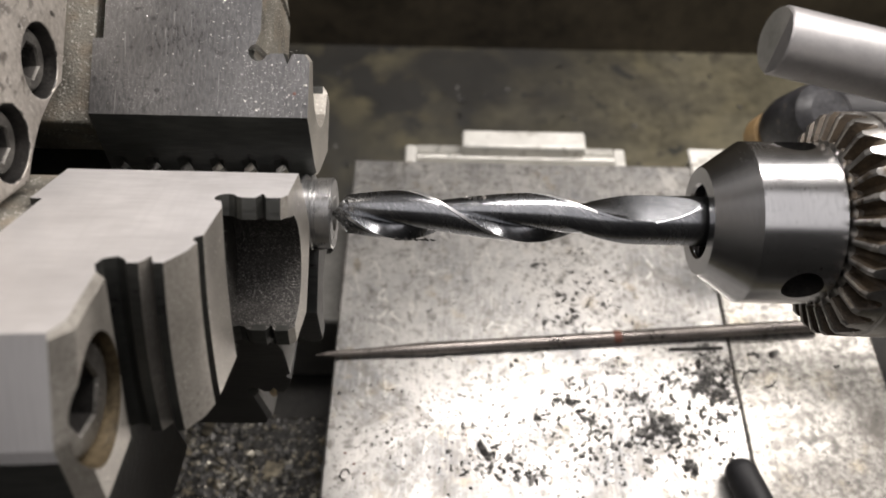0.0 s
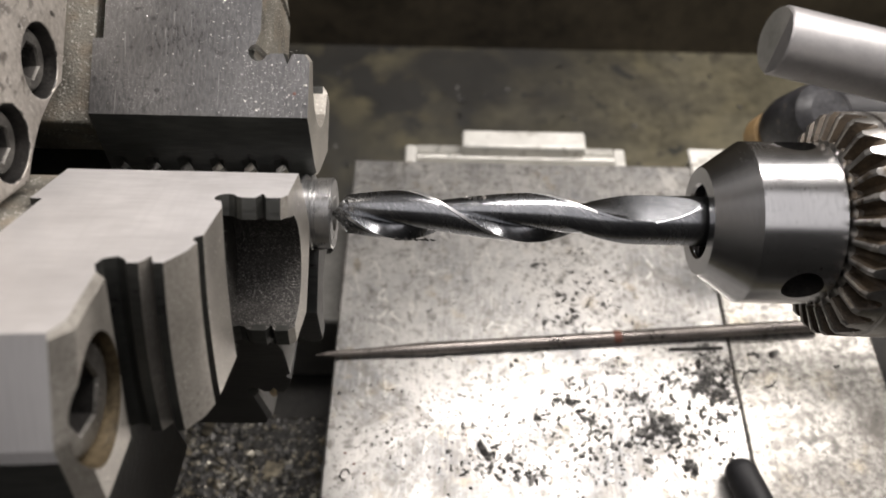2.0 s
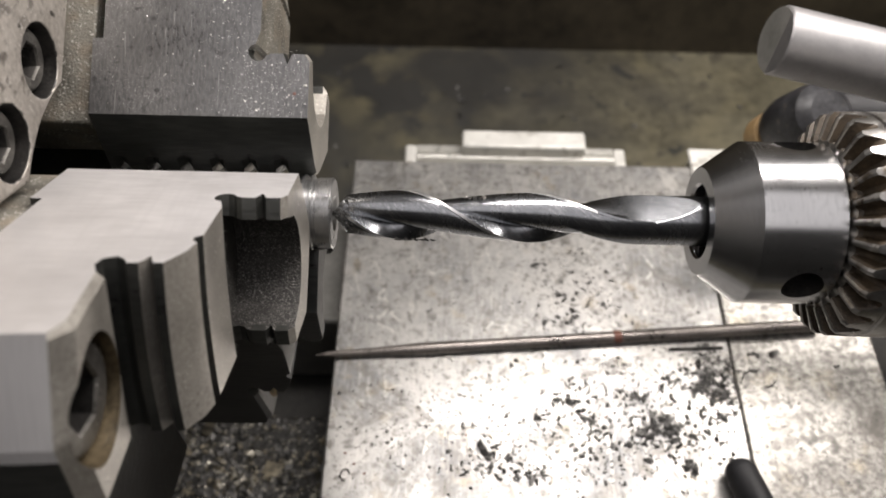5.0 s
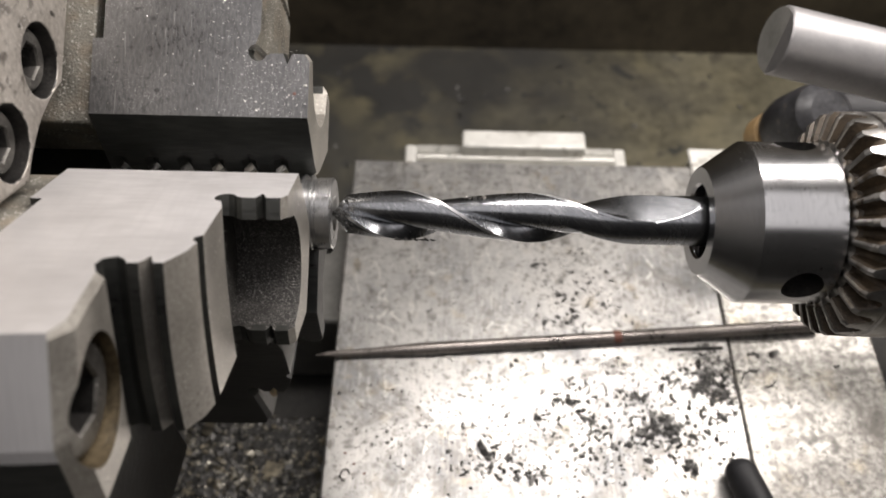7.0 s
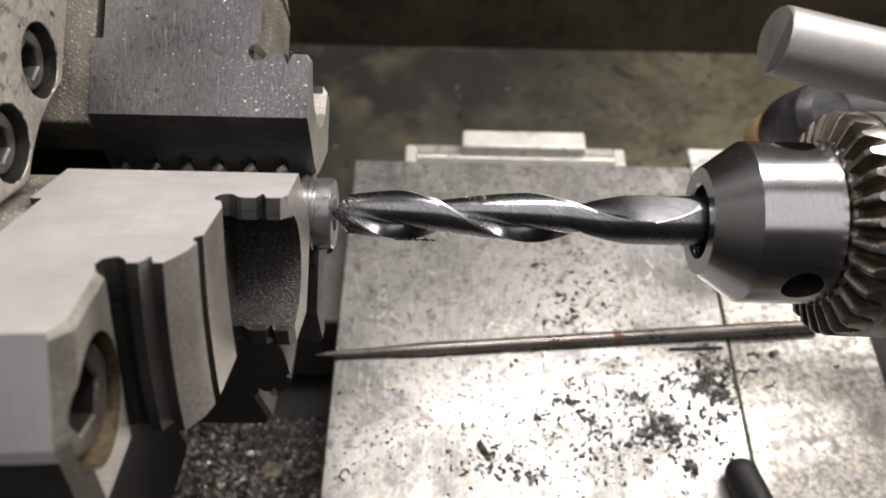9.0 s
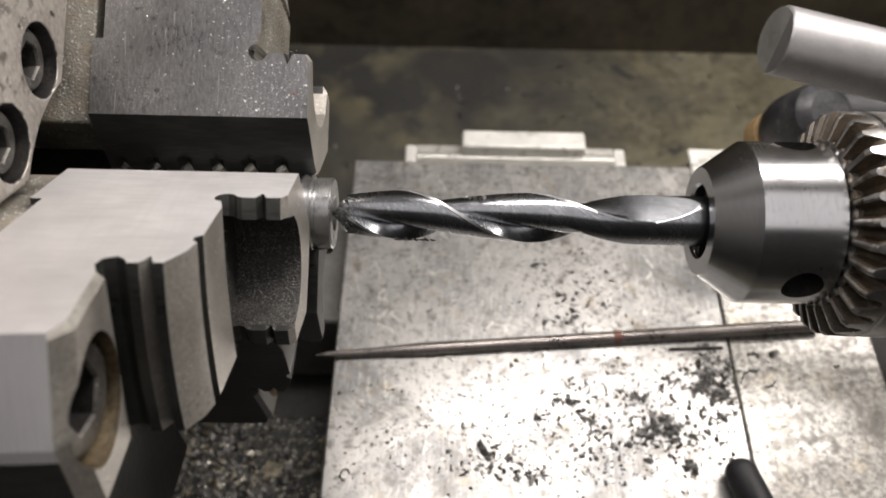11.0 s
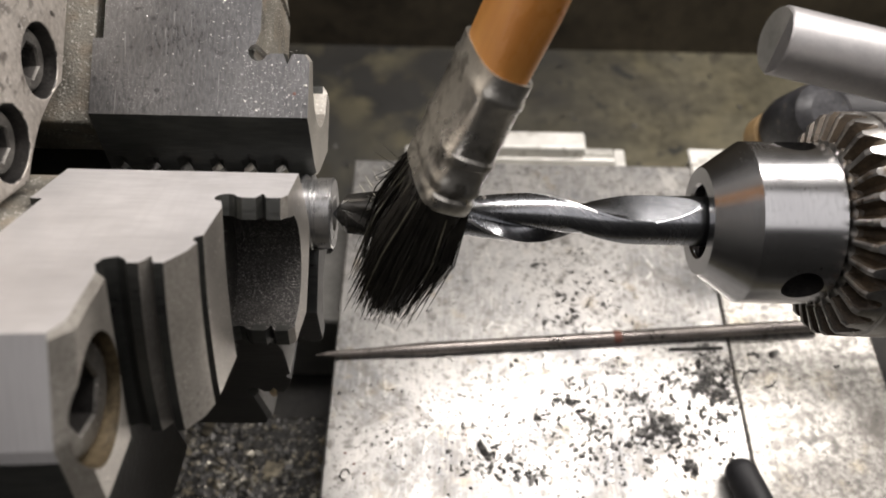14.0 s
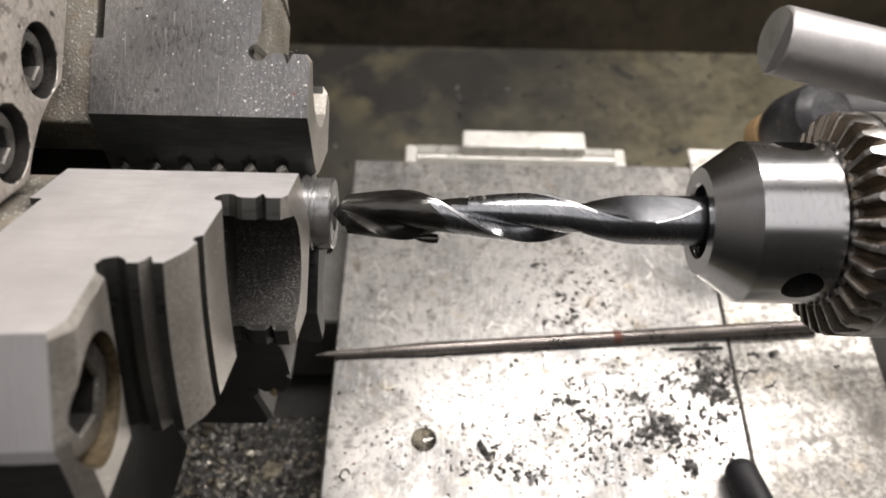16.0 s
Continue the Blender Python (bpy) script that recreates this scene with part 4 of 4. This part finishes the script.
def filings(name, label, m, spots, size, seed, material=None):
    """Tiny bright flakes lying on a flat face; m puts the face's own plane z = 0 in the world."""
    rnd = random.Random(seed)
    verts, faces = [], []
    for sx, sy, ax, ay, count in spots:
        for _ in range(count):
            x, y = sx + rnd.uniform(-ax, ax), sy + rnd.uniform(-ay, ay)
            s = size * math.exp(rnd.gauss(0, 0.45))
            a, w, h = rnd.uniform(0, 6.28), s * rnd.uniform(0.35, 0.9), s * rnd.uniform(0.2, 0.6)
            c, d = math.cos(a), math.sin(a)
            k = len(verts)
            for p, q, z in ((-s, -w, 0), (s, -w * 0.6, 0), (s * 0.8, w, 0), (-s * 0.9, w * 0.7, 0), (0, 0, h)):
                verts.append((x + c * p - d * q, y + d * p + c * q, z))
            faces += [(k, k + 1, k + 4), (k + 1, k + 2, k + 4), (k + 2, k + 3, k + 4), (k + 3, k, k + 4)]
    me = bpy.data.meshes.new(name)
    me.from_pydata(verts, [], faces)
    me.materials.append(material or FILING)
    ob = tagged(new(name, me), label, "filings", kind="stuff")
    ob.matrix_world = m
    return ob


def jaw_plane(theta, t):
    """Plane of a jaw's side: x along the spindle, y outwards along the jaw."""
    return (Matrix.Translation((0, 0, AXIS)) @ Matrix.Rotation(radians(theta), 4, "X") @ Matrix.Translation((0, 0, t)))


filings("filings", "tiny bright filings stuck to the dark grey chuck jaw", jaw_plane(30, HALF + 0.00003),
        [(-0.0430, 0.0275, 0.0105, 0.0080, 260), (-0.0390, 0.0260, 0.0070, 0.0066, 330), (-0.0620, 0.0420, 0.0160, 0.0220, 200),
         (-0.0500, 0.0480, 0.0045, 0.0110, 110)], 0.000075, 41)
filings("filings", "a few larger bright flakes on the dark grey chuck jaw", jaw_plane(30, HALF + 0.00003),
        [(-0.0610, 0.0400, 0.0160, 0.0200, 16), (-0.0400, 0.0265, 0.0080, 0.0066, 10)], 0.00020, 42)


step_face = jaw_plane(150, 0.0) @ Matrix(((0, 0, 1, -0.0426), (1, 0, 0, 0), (0, 1, 0, 0), (0, 0, 0, 1)))
filings("filings", "tiny bright filings on the stepped face of the bright jaw", step_face,
        [(0.0420, 0.0, 0.0028, 0.0160, 120), (0.0480, 0.0, 0.0050, 0.0160, 60), (0.0545, 0.0, 0.0010, 0.0160, 50)], 0.000085, 47)
filings("graphite_smear", "grey smear of graphite dust below the scriber", Matrix.Translation((0, 0, 0.0001)),
        [(0.0657, 0.0254, 0.0066, 0.0034, 900), (0.0615, 0.0273, 0.0097, 0.0024, 400), (0.0688, 0.0238, 0.0031, 0.0024, 300)], 0.000085, 45, CHIP)


# larger chips that can be told apart
def big_chips():
    rnd = random.Random(31)
    first = []
    for k in range(4):
        bm = bmesh.new()
        bmesh.ops.create_icosphere(bm, subdivisions=1, radius=0.0010)
        for v in bm.verts:
            v.co = Vector((v.co.x * rnd.uniform(0.7, 1.5), v.co.y * rnd.uniform(0.5, 1.0), v.co.z * rnd.uniform(0.3, 0.6)))
        me = mesh_of("metal_chip", bm, CHIP, 0)
        first.append(me)
    for sx, sy, ax, ay, count in ((0.0850, -0.0010, 0.006, 0.005, 16), (0.1050, 0.0200, 0.004, 0.007, 16), (0.0180, -0.0130, 0.005, 0.004, 8), (0.062, 0.000, 0.025, 0.013, 26),
                                  (0.058, 0.062, 0.016, 0.010, 8), (0.124, 0.026, 0.006, 0.005, 5)):
        for _ in range(count):
            x, y = rnd.gauss(sx, ax), rnd.gauss(sy, ay)
            base = on_slide(x, y)
            if base is None:
                continue
            ob = new("metal_chip", rnd.choice(first))
            ob.matrix_world = Matrix.Translation((x, y, base + 0.0003)) @ Matrix.Rotation(rnd.uniform(0, 6.28), 4, "Z") @ Matrix.Scale(rnd.uniform(0.6, 1.15), 4)
            tagged(ob, "dark crumbly cast-iron chip lying on the slide", "metal chip", "large chips on the slide")


big_chips()


def curl(name, label, material, centre, radius, turns, pitch, wire, m=None):
    """A little coil of swarf."""
    n = int(14 * turns)
    rings = []
    for i in range(n + 1):
        a = 2 * math.pi * turns * i / n
        r = radius * (1 + 0.25 * math.sin(1.7 * a))
        c = Vector((r * math.cos(a), r * math.sin(a), pitch * a / 6.28))
        out = Vector((math.cos(a), math.sin(a), 0))
        rings.append([c + out * wire * math.cos(q * 1.5708) + Vector((0, 0, wire * 0.5 * math.sin(q * 1.5708))) for q in range(4)])
    ob = part(name, loft(rings), material)
    ob.matrix_world = Matrix.Translation(centre) @ (m or Matrix())
    return tagged(ob, label, "swarf curl")


curl("swarf_curl", "thin dark curl of swarf on the cross slide", BLACK_STEEL, (-0.033, -0.020, 0.0006), 0.0016, 0.8, 0.0004, 0.00025)
curl("swarf_curl", "thin dark curl of swarf among the chips", BLACK_STEEL, (0.0439, 0.0084, 0.0006), 0.0024, 0.45, 0.0004, 0.0004)
curl("swarf_curl", "long grey curl of swarf bridging the plates' joint", CHIP, (0.1173, 0.0218, 0.0016), 0.0010, 5.0, 0.0018, 0.0003,
     Matrix.Rotation(radians(-20), 4, "Z") @ Matrix.Rotation(radians(-88), 4, "Y"))
curl("swarf_curl", "bright flake of swarf beside the scriber", BAR_METAL, (0.0030, 0.0255, 0.0006), 0.0018, 0.3, 0.0003, 0.0005)
for k, (x, th) in enumerate(((0.0052, 72), (0.0064, 70), (0.0076, 73), (0.0088, 71), (0.0098, 70))):
    a = radians(th)
    curl("swarf_curl", "tiny grey curl of swarf caught on the drill flute", GEAR_STEEL,
         (x, 0.0056 * math.cos(a), AXIS + 0.0056 * math.sin(a)), 0.0004, 1.3, 0.0003, 0.00012, Matrix.Rotation(0.8 * k, 4, "X"))
wire = thing("wire_offcut", "thin dark wire offcut lying beside the scriber", "wire")
rod_between("wire_body", (0.0895, 0.0330, 0.0006), (0.1105, 0.0342, 0.0006), 0.0006, BLACK_STEEL, wire, [(0, 0.01), (0, 1), (1, 1), (1, 0.01)], n=10)


def paint_fleck(x, y, z, size, normal):
    bm = bmesh.new()
    bmesh.ops.create_icosphere(bm, subdivisions=1, radius=size)
    for v in bm.verts:
        v.co = Vector((v.co.x * random.uniform(0.6, 1.4), v.co.y * random.uniform(0.6, 1.2), v.co.z * 0.2))
    ob = part("paint_fleck", bm, RED_PAINT)
    ob.matrix_world = Matrix.Translation((x, y, z)) @ Vector(normal).to_track_quat("Z", "Y").to_matrix().to_4x4()
    tagged(ob, "tiny fleck of red marking paint", "paint fleck", "flecks of red paint")


for x, y in ((-0.0335, -0.012), (-0.0300, -0.016), (-0.026, -0.0195), (0.010, -0.004), (0.062, 0.004)):
    paint_fleck(x, y, 0.0001, 0.0006, (0, 0, 1))
for r, x in ((0.0640, -0.0480), (0.0655, -0.0466), (0.0250, -0.0345)):
    a = radians(30)
    paint_fleck(x, r * math.cos(a) - 0.0171 * math.sin(a), AXIS + r * math.sin(a) + 0.0171 * math.cos(a), 0.0005, (0, -0.5, 0.866))


# ---- the point's swarf, the oil and the brush ----
def swarf():
    rnd = random.Random(11)
    s = thing("swarf_cluster", "dark crumbs of swarf stuck to the drill point", "swarf")
    bm = bmesh.new()
    for _ in range(130):
        x = rnd.uniform(0.0, 0.0060)
        a = radians(rnd.uniform(84, 172))
        r = min(0.0058, 0.0002 + x * 1.33)
        bmesh.ops.create_icosphere(bm, subdivisions=1, radius=rnd.uniform(0.00014, 0.00036),
                                   matrix=Matrix.Translation((x, r * math.cos(a), r * math.sin(a))) @ Euler((rnd.random(), rnd.random(), 0)).to_matrix().to_4x4()
                                   @ Matrix.Diagonal((1.5, 0.8, 0.8, 1)))
    for _ in range(34):
        x, a = rnd.uniform(0.0150, 0.0252), radians(rnd.uniform(196, 222))
        bmesh.ops.create_icosphere(bm, subdivisions=1, radius=rnd.uniform(0.00015, 0.00038),
                                   matrix=Matrix.Translation((x, 0.0061 * math.cos(a), 0.0061 * math.sin(a))) @ Euler((rnd.random(), rnd.random(), 0)).to_matrix().to_4x4()
                                   @ Matrix.Diagonal((1.9, 0.7, 0.7, 1)))
    tagged(part("swarf_mass", bm, CHIP, s, smooth=0), kind="stuff")
    return s


SWARF = swarf()


def oil_drop():
    d = thing("oil_drop", "small hanging drop of cutting oil", "oil drop")
    prof = [(0.0040, 0.00005), (0.0026, 0.0006), (0.0014, 0.0012), (0.0004, 0.00165), (-0.0006, 0.0017), (-0.0014, 0.0012), (-0.0019, 0.00005)]
    part("droplet", move_bm(turned(prof, 24), Matrix.Rotation(radians(-90), 4, "Y")), WET_STEEL, d)
    return d


def oil_puddle():
    d = thing("oil_puddle", "round domed puddle of clear cutting oil", "oil puddle")
    prof = [(0.0011, 0.00005), (0.00105, 0.0014), (0.0008, 0.0030), (0.0004, 0.0042), (0.0, 0.0047), (-0.0006, 0.0044)]
    part("pool", move_bm(turned(prof, 40), Matrix.Rotation(radians(-90), 4, "Y")), OIL, d)
    return d


def oil_film():
    d = thing("oil_film", "dark wet film of cutting oil over the drill point", "oil film")
    part("film_skin", drill_skin(TIP + 0.0012, 0.0060, 110, 0.00009), WET_STEEL, d, smooth=38)
    bead = turned([(-0.0044, 0.00005), (-0.0034, 0.0006), (-0.0016, 0.0010), (0.0004, 0.0013), (0.0014, 0.0011), (0.0019, 0.00005)], 20)
    part("bead", move_bm(bead, Matrix.Translation((-0.0026, -0.0040, -0.0042))), WET_STEEL, d, "dark hanging bead of oil")
    return d


DROP, PUDDLE, FILM = oil_drop(), oil_puddle(), oil_film()


def paint_brush():
    b = thing("oil_brush", "worn flat brush with dark oily bristles and a tin ferrule", "brush")
    rnd = random.Random(21)

    def slab(z, w, t, n=32, p=4.0):
        out = []
        for i in range(n):
            a = 2 * math.pi * i / n
            c, s = math.cos(a), math.sin(a)
            k = (abs(c) ** p + abs(s) ** p) ** (-1 / p)
            out.append((w * k * c, t * k * s, z))
        return out

    core = loft([slab(-0.003, 0.004, 0.002), slab(0.003, 0.0088, 0.0038), slab(0.018, 0.0115, 0.0050), slab(0.0345, 0.0118, 0.0052)])
    part("bristle_core", core, BRISTLE, b)
    for material, count, spread, label in ((BRISTLE, 1100, 1.0, "dark oily bristles"), (PALE_BRISTLE, 26, 1.2, "splayed pale bristles")):
        verts, faces = [], []
        for _ in range(count):
            u, v = rnd.uniform(-1, 1), rnd.uniform(-1, 1)
            base = Vector((u * 0.0112, v * 0.0047, 0.0335))
            splay = rnd.gauss(0, 0.0022) * spread
            end = Vector((u * 0.0105 * spread + splay - 0.001, v * 0.0052 * spread + rnd.gauss(0, 0.0012) * spread, -0.007 + 0.009 * u * u + rnd.uniform(0, 0.007)))
            mid = base.lerp(end, 0.5) + Vector((u * 0.0022, v * 0.0016, 0))
            k = len(verts)
            for c, w in ((base, 0.00022), (mid, 0.00020), (end, 0.00006)):
                for q in range(3):
                    an = q * 2.094 + u
                    verts.append((c.x + w * math.cos(an), c.y + w * math.sin(an), c.z))
            for h in (0, 3):
                for q in range(3):
                    faces.append((k + h + q, k + h + (q + 1) % 3, k + h + 3 + (q + 1) % 3, k + h + 3 + q))
        me = bpy.data.meshes.new("bristles")
        me.from_pydata(verts, [], faces)
        me.materials.append(material)
        o = tagged(new("bristles", me), label, kind="stuff")
        o.parent = b
    # a tuft bent away to one side
    verts, faces = [], []
    for _ in range(150):
        v = rnd.uniform(-1, 1)
        p0 = Vector((-0.0108 + rnd.uniform(0, 0.006), v * 0.0046, 0.0330))
        out, drop = rnd.uniform(0.004, 0.014), rnd.uniform(0.010, 0.020)
        pts = [p0, p0 + Vector((-0.25 * out, v * 0.001, -0.5 * drop)), p0 + Vector((-out, v * 0.003, -drop + rnd.gauss(0, 0.002)))]
        k = len(verts)
        for c, w in zip(pts, (0.00022, 0.00020, 0.00006)):
            for q in range(3):
                verts.append((c.x + w * math.cos(q * 2.094), c.y + w * math.sin(q * 2.094), c.z))
        for h in (0, 3):
            for q in range(3):
                faces.append((k + h + q, k + h + (q + 1) % 3, k + h + 3 + (q + 1) % 3, k + h + 3 + q))
    me = bpy.data.meshes.new("bent_bristles")
    me.from_pydata(verts, [], faces)
    me.materials.append(BRISTLE)
    o = tagged(new("bent_bristles", me), "dark bristles bent to one side", kind="stuff")
    o.parent = b
    # long pale bristles swept far to the same side
    verts, faces = [], []
    for _ in range(46):
        v = rnd.uniform(-1, 1)
        p0 = Vector((-0.0112 + rnd.uniform(0, 0.004), v * 0.0046, 0.0330))
        out, drop = rnd.uniform(0.009, 0.021), rnd.uniform(0.016, 0.028)
        pts = [p0 + Vector((-out * f ** 2.2, v * 0.002 * f, -drop * (1.8 * f - 0.8 * f * f))) for f in (0, 0.3, 0.6, 0.8, 1.0)]
        k = len(verts)
        for c, w in zip(pts, (0.00018, 0.00017, 0.00016, 0.00014, 0.00008)):
            for q in range(3):
                verts.append((c.x + w * math.cos(q * 2.094), c.y + w * math.sin(q * 2.094), c.z))
        for h in (0, 3, 6, 9):
            for q in range(3):
                faces.append((k + h + q, k + h + (q + 1) % 3, k + h + 3 + (q + 1) % 3, k + h + 3 + q))
    me = bpy.data.meshes.new("swept_bristles")
    me.from_pydata(verts, [], faces)
    me.materials.append(SWEPT_BRISTLE)
    o = tagged(new("swept_bristles", me), "long pale bristles swept to one side", kind="stuff")
    o.parent = b
    rings = []
    for z, g in ((0.0320, 1.0), (0.0325, 1.03), (0.0350, 1.03), (0.0356, 0.98), (0.0364, 0.98), (0.0370, 1.03), (0.0384, 1.03), (0.0390, 0.99), (0.0430, 0.99),
                 (0.0436, 1.04), (0.0450, 1.04), (0.0456, 0.99), (0.0570, 0.97), (0.0576, 1.0), (0.0592, 1.0), (0.0598, 0.96), (0.0630, 0.96)):
        rings.append(slab(z, 0.0124 * g, 0.0058 * g))
    part("ferrule", loft(rings), TIN, b, "dented tin ferrule with pressed ridges", smooth=40)
    rings = [slab(0.0620, 0.0112, 0.0052, p=3), slab(0.0760, 0.0114, 0.0058, p=2.6), slab(0.0950, 0.0085, 0.0060, p=2.4), slab(0.1150, 0.0062, 0.0056, p=2.2),
             slab(0.1500, 0.0080, 0.0058, p=2.2), slab(0.1900, 0.0075, 0.0052, p=2.2), slab(0.1980, 0.0040, 0.0030, p=2.2)]
    part("handle", loft(rings), WOOD, b, "orange varnished wooden handle", smooth=50)
    return b


BRUSH = paint_brush()


def leaning(m, degrees):
    """The pose m, leaned about its own origin in the plane that faces the bench's front."""
    c = Matrix.Translation(m.translation)
    return c @ Matrix.Rotation(radians(degrees), 4, Vector((0, 0.58, -0.81))) @ c.inverted() @ m


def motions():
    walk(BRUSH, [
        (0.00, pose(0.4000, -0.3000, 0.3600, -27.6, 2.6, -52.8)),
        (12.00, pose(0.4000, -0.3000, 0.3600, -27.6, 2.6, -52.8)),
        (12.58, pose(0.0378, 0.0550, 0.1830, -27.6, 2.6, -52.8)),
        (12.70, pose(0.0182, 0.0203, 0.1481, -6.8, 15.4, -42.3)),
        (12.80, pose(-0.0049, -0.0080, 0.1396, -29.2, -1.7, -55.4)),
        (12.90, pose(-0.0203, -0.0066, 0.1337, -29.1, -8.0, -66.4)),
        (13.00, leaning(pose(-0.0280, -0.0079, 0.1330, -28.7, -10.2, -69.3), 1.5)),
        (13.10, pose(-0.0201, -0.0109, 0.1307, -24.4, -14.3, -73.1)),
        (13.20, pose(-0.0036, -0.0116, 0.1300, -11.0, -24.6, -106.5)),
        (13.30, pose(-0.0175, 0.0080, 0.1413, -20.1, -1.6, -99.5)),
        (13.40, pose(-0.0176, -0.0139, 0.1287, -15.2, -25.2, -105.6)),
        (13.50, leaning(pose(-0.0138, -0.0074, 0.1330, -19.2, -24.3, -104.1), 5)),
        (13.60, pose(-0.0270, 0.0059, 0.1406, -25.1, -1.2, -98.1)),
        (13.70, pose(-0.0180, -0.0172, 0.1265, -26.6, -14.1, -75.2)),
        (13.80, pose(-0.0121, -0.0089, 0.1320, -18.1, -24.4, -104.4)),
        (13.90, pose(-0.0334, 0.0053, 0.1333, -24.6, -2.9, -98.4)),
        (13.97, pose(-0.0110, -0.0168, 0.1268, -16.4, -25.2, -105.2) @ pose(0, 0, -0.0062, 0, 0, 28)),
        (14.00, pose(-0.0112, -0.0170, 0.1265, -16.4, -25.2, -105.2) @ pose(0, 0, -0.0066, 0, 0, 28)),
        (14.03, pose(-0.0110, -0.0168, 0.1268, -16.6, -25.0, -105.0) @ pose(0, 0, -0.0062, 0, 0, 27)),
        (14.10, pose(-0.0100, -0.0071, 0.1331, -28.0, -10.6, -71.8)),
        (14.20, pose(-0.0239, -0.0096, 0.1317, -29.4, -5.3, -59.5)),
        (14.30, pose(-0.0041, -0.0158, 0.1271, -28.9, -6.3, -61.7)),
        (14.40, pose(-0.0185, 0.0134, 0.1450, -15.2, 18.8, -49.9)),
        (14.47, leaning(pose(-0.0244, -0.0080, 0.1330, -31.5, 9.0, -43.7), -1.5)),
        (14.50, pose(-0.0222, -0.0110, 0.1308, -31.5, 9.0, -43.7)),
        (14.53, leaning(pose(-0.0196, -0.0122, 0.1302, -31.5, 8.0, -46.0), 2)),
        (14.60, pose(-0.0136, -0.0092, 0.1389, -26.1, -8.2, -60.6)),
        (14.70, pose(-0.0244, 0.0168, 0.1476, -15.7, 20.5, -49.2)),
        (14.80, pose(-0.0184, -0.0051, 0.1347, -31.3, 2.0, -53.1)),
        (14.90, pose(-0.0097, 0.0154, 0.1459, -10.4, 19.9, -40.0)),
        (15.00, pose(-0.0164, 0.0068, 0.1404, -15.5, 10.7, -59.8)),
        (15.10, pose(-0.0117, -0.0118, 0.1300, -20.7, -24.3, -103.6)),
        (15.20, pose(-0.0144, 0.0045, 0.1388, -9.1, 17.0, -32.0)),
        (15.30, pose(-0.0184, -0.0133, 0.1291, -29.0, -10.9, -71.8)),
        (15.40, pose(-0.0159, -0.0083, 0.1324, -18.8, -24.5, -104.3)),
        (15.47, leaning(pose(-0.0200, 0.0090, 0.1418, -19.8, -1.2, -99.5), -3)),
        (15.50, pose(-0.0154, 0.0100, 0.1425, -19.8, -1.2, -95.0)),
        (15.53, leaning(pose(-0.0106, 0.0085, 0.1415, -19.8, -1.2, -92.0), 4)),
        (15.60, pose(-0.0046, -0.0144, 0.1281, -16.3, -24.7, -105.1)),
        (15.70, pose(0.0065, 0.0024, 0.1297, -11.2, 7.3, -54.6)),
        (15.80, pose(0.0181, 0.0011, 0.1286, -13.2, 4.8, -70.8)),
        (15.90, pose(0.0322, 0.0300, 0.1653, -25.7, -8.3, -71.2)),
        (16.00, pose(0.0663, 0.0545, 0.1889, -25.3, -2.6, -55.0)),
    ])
    walk(FILM, [(0.0, pose(0.4000, -0.3000, 0.3200)), (12.00, pose(0.4000, -0.3000, 0.3200)), (12.58, pose(0.0456, 0.0669, 0.1899)),
                (12.70, pose(0.0274, 0.0296, 0.1510)), (12.80, pose(0.0156, 0.0122, 0.1386)), (12.88, pose(0.0002, 0.0004, 0.1253)),
                (12.98, pose(0, 0, AXIS)), (16.0, pose(0, 0, AXIS))])
    walk(SWARF, [(0.0, pose(-0.0270, 0, 0.125)), (12.95, pose(-0.0270, 0, 0.125)), (13.05, pose(-0.030, -0.012, 0.118, 20, 0, 10)),
                 (13.15, pose(-0.046, -0.018, 0.06, 50, 0, 20)), (13.25, pose(-0.060, -0.020, -0.046, 60, 0, 30)), (16.0, pose(-0.060, -0.020, -0.046, 60, 0, 30))])
    walk(DROP, [(0.0, pose(-0.0030, -0.0010, 0.1240)), (14.30, pose(-0.0030, -0.0010, 0.1240)), (14.60, pose(-0.0026, -0.0036, 0.1212)),
                (14.80, pose(-0.0026, -0.0042, 0.1202)), (14.90, pose(-0.0030, -0.0048, 0.1180)), (14.97, pose(-0.0044, -0.0052, 0.0900)),
                (15.03, pose(-0.0050, -0.0058, 0.0350)), (15.07, pose(-0.0053, -0.0062, -0.0060)), (16.0, pose(-0.0053, -0.0062, -0.0060))])
    walk(PUDDLE, [(0.0, pose(-0.0053, -0.0062, -0.0030)), (15.03, pose(-0.0053, -0.0062, -0.0030)), (15.09, pose(-0.0053, -0.0062, 0.0)),
                  (16.0, pose(-0.0053, -0.0062, 0.0))])


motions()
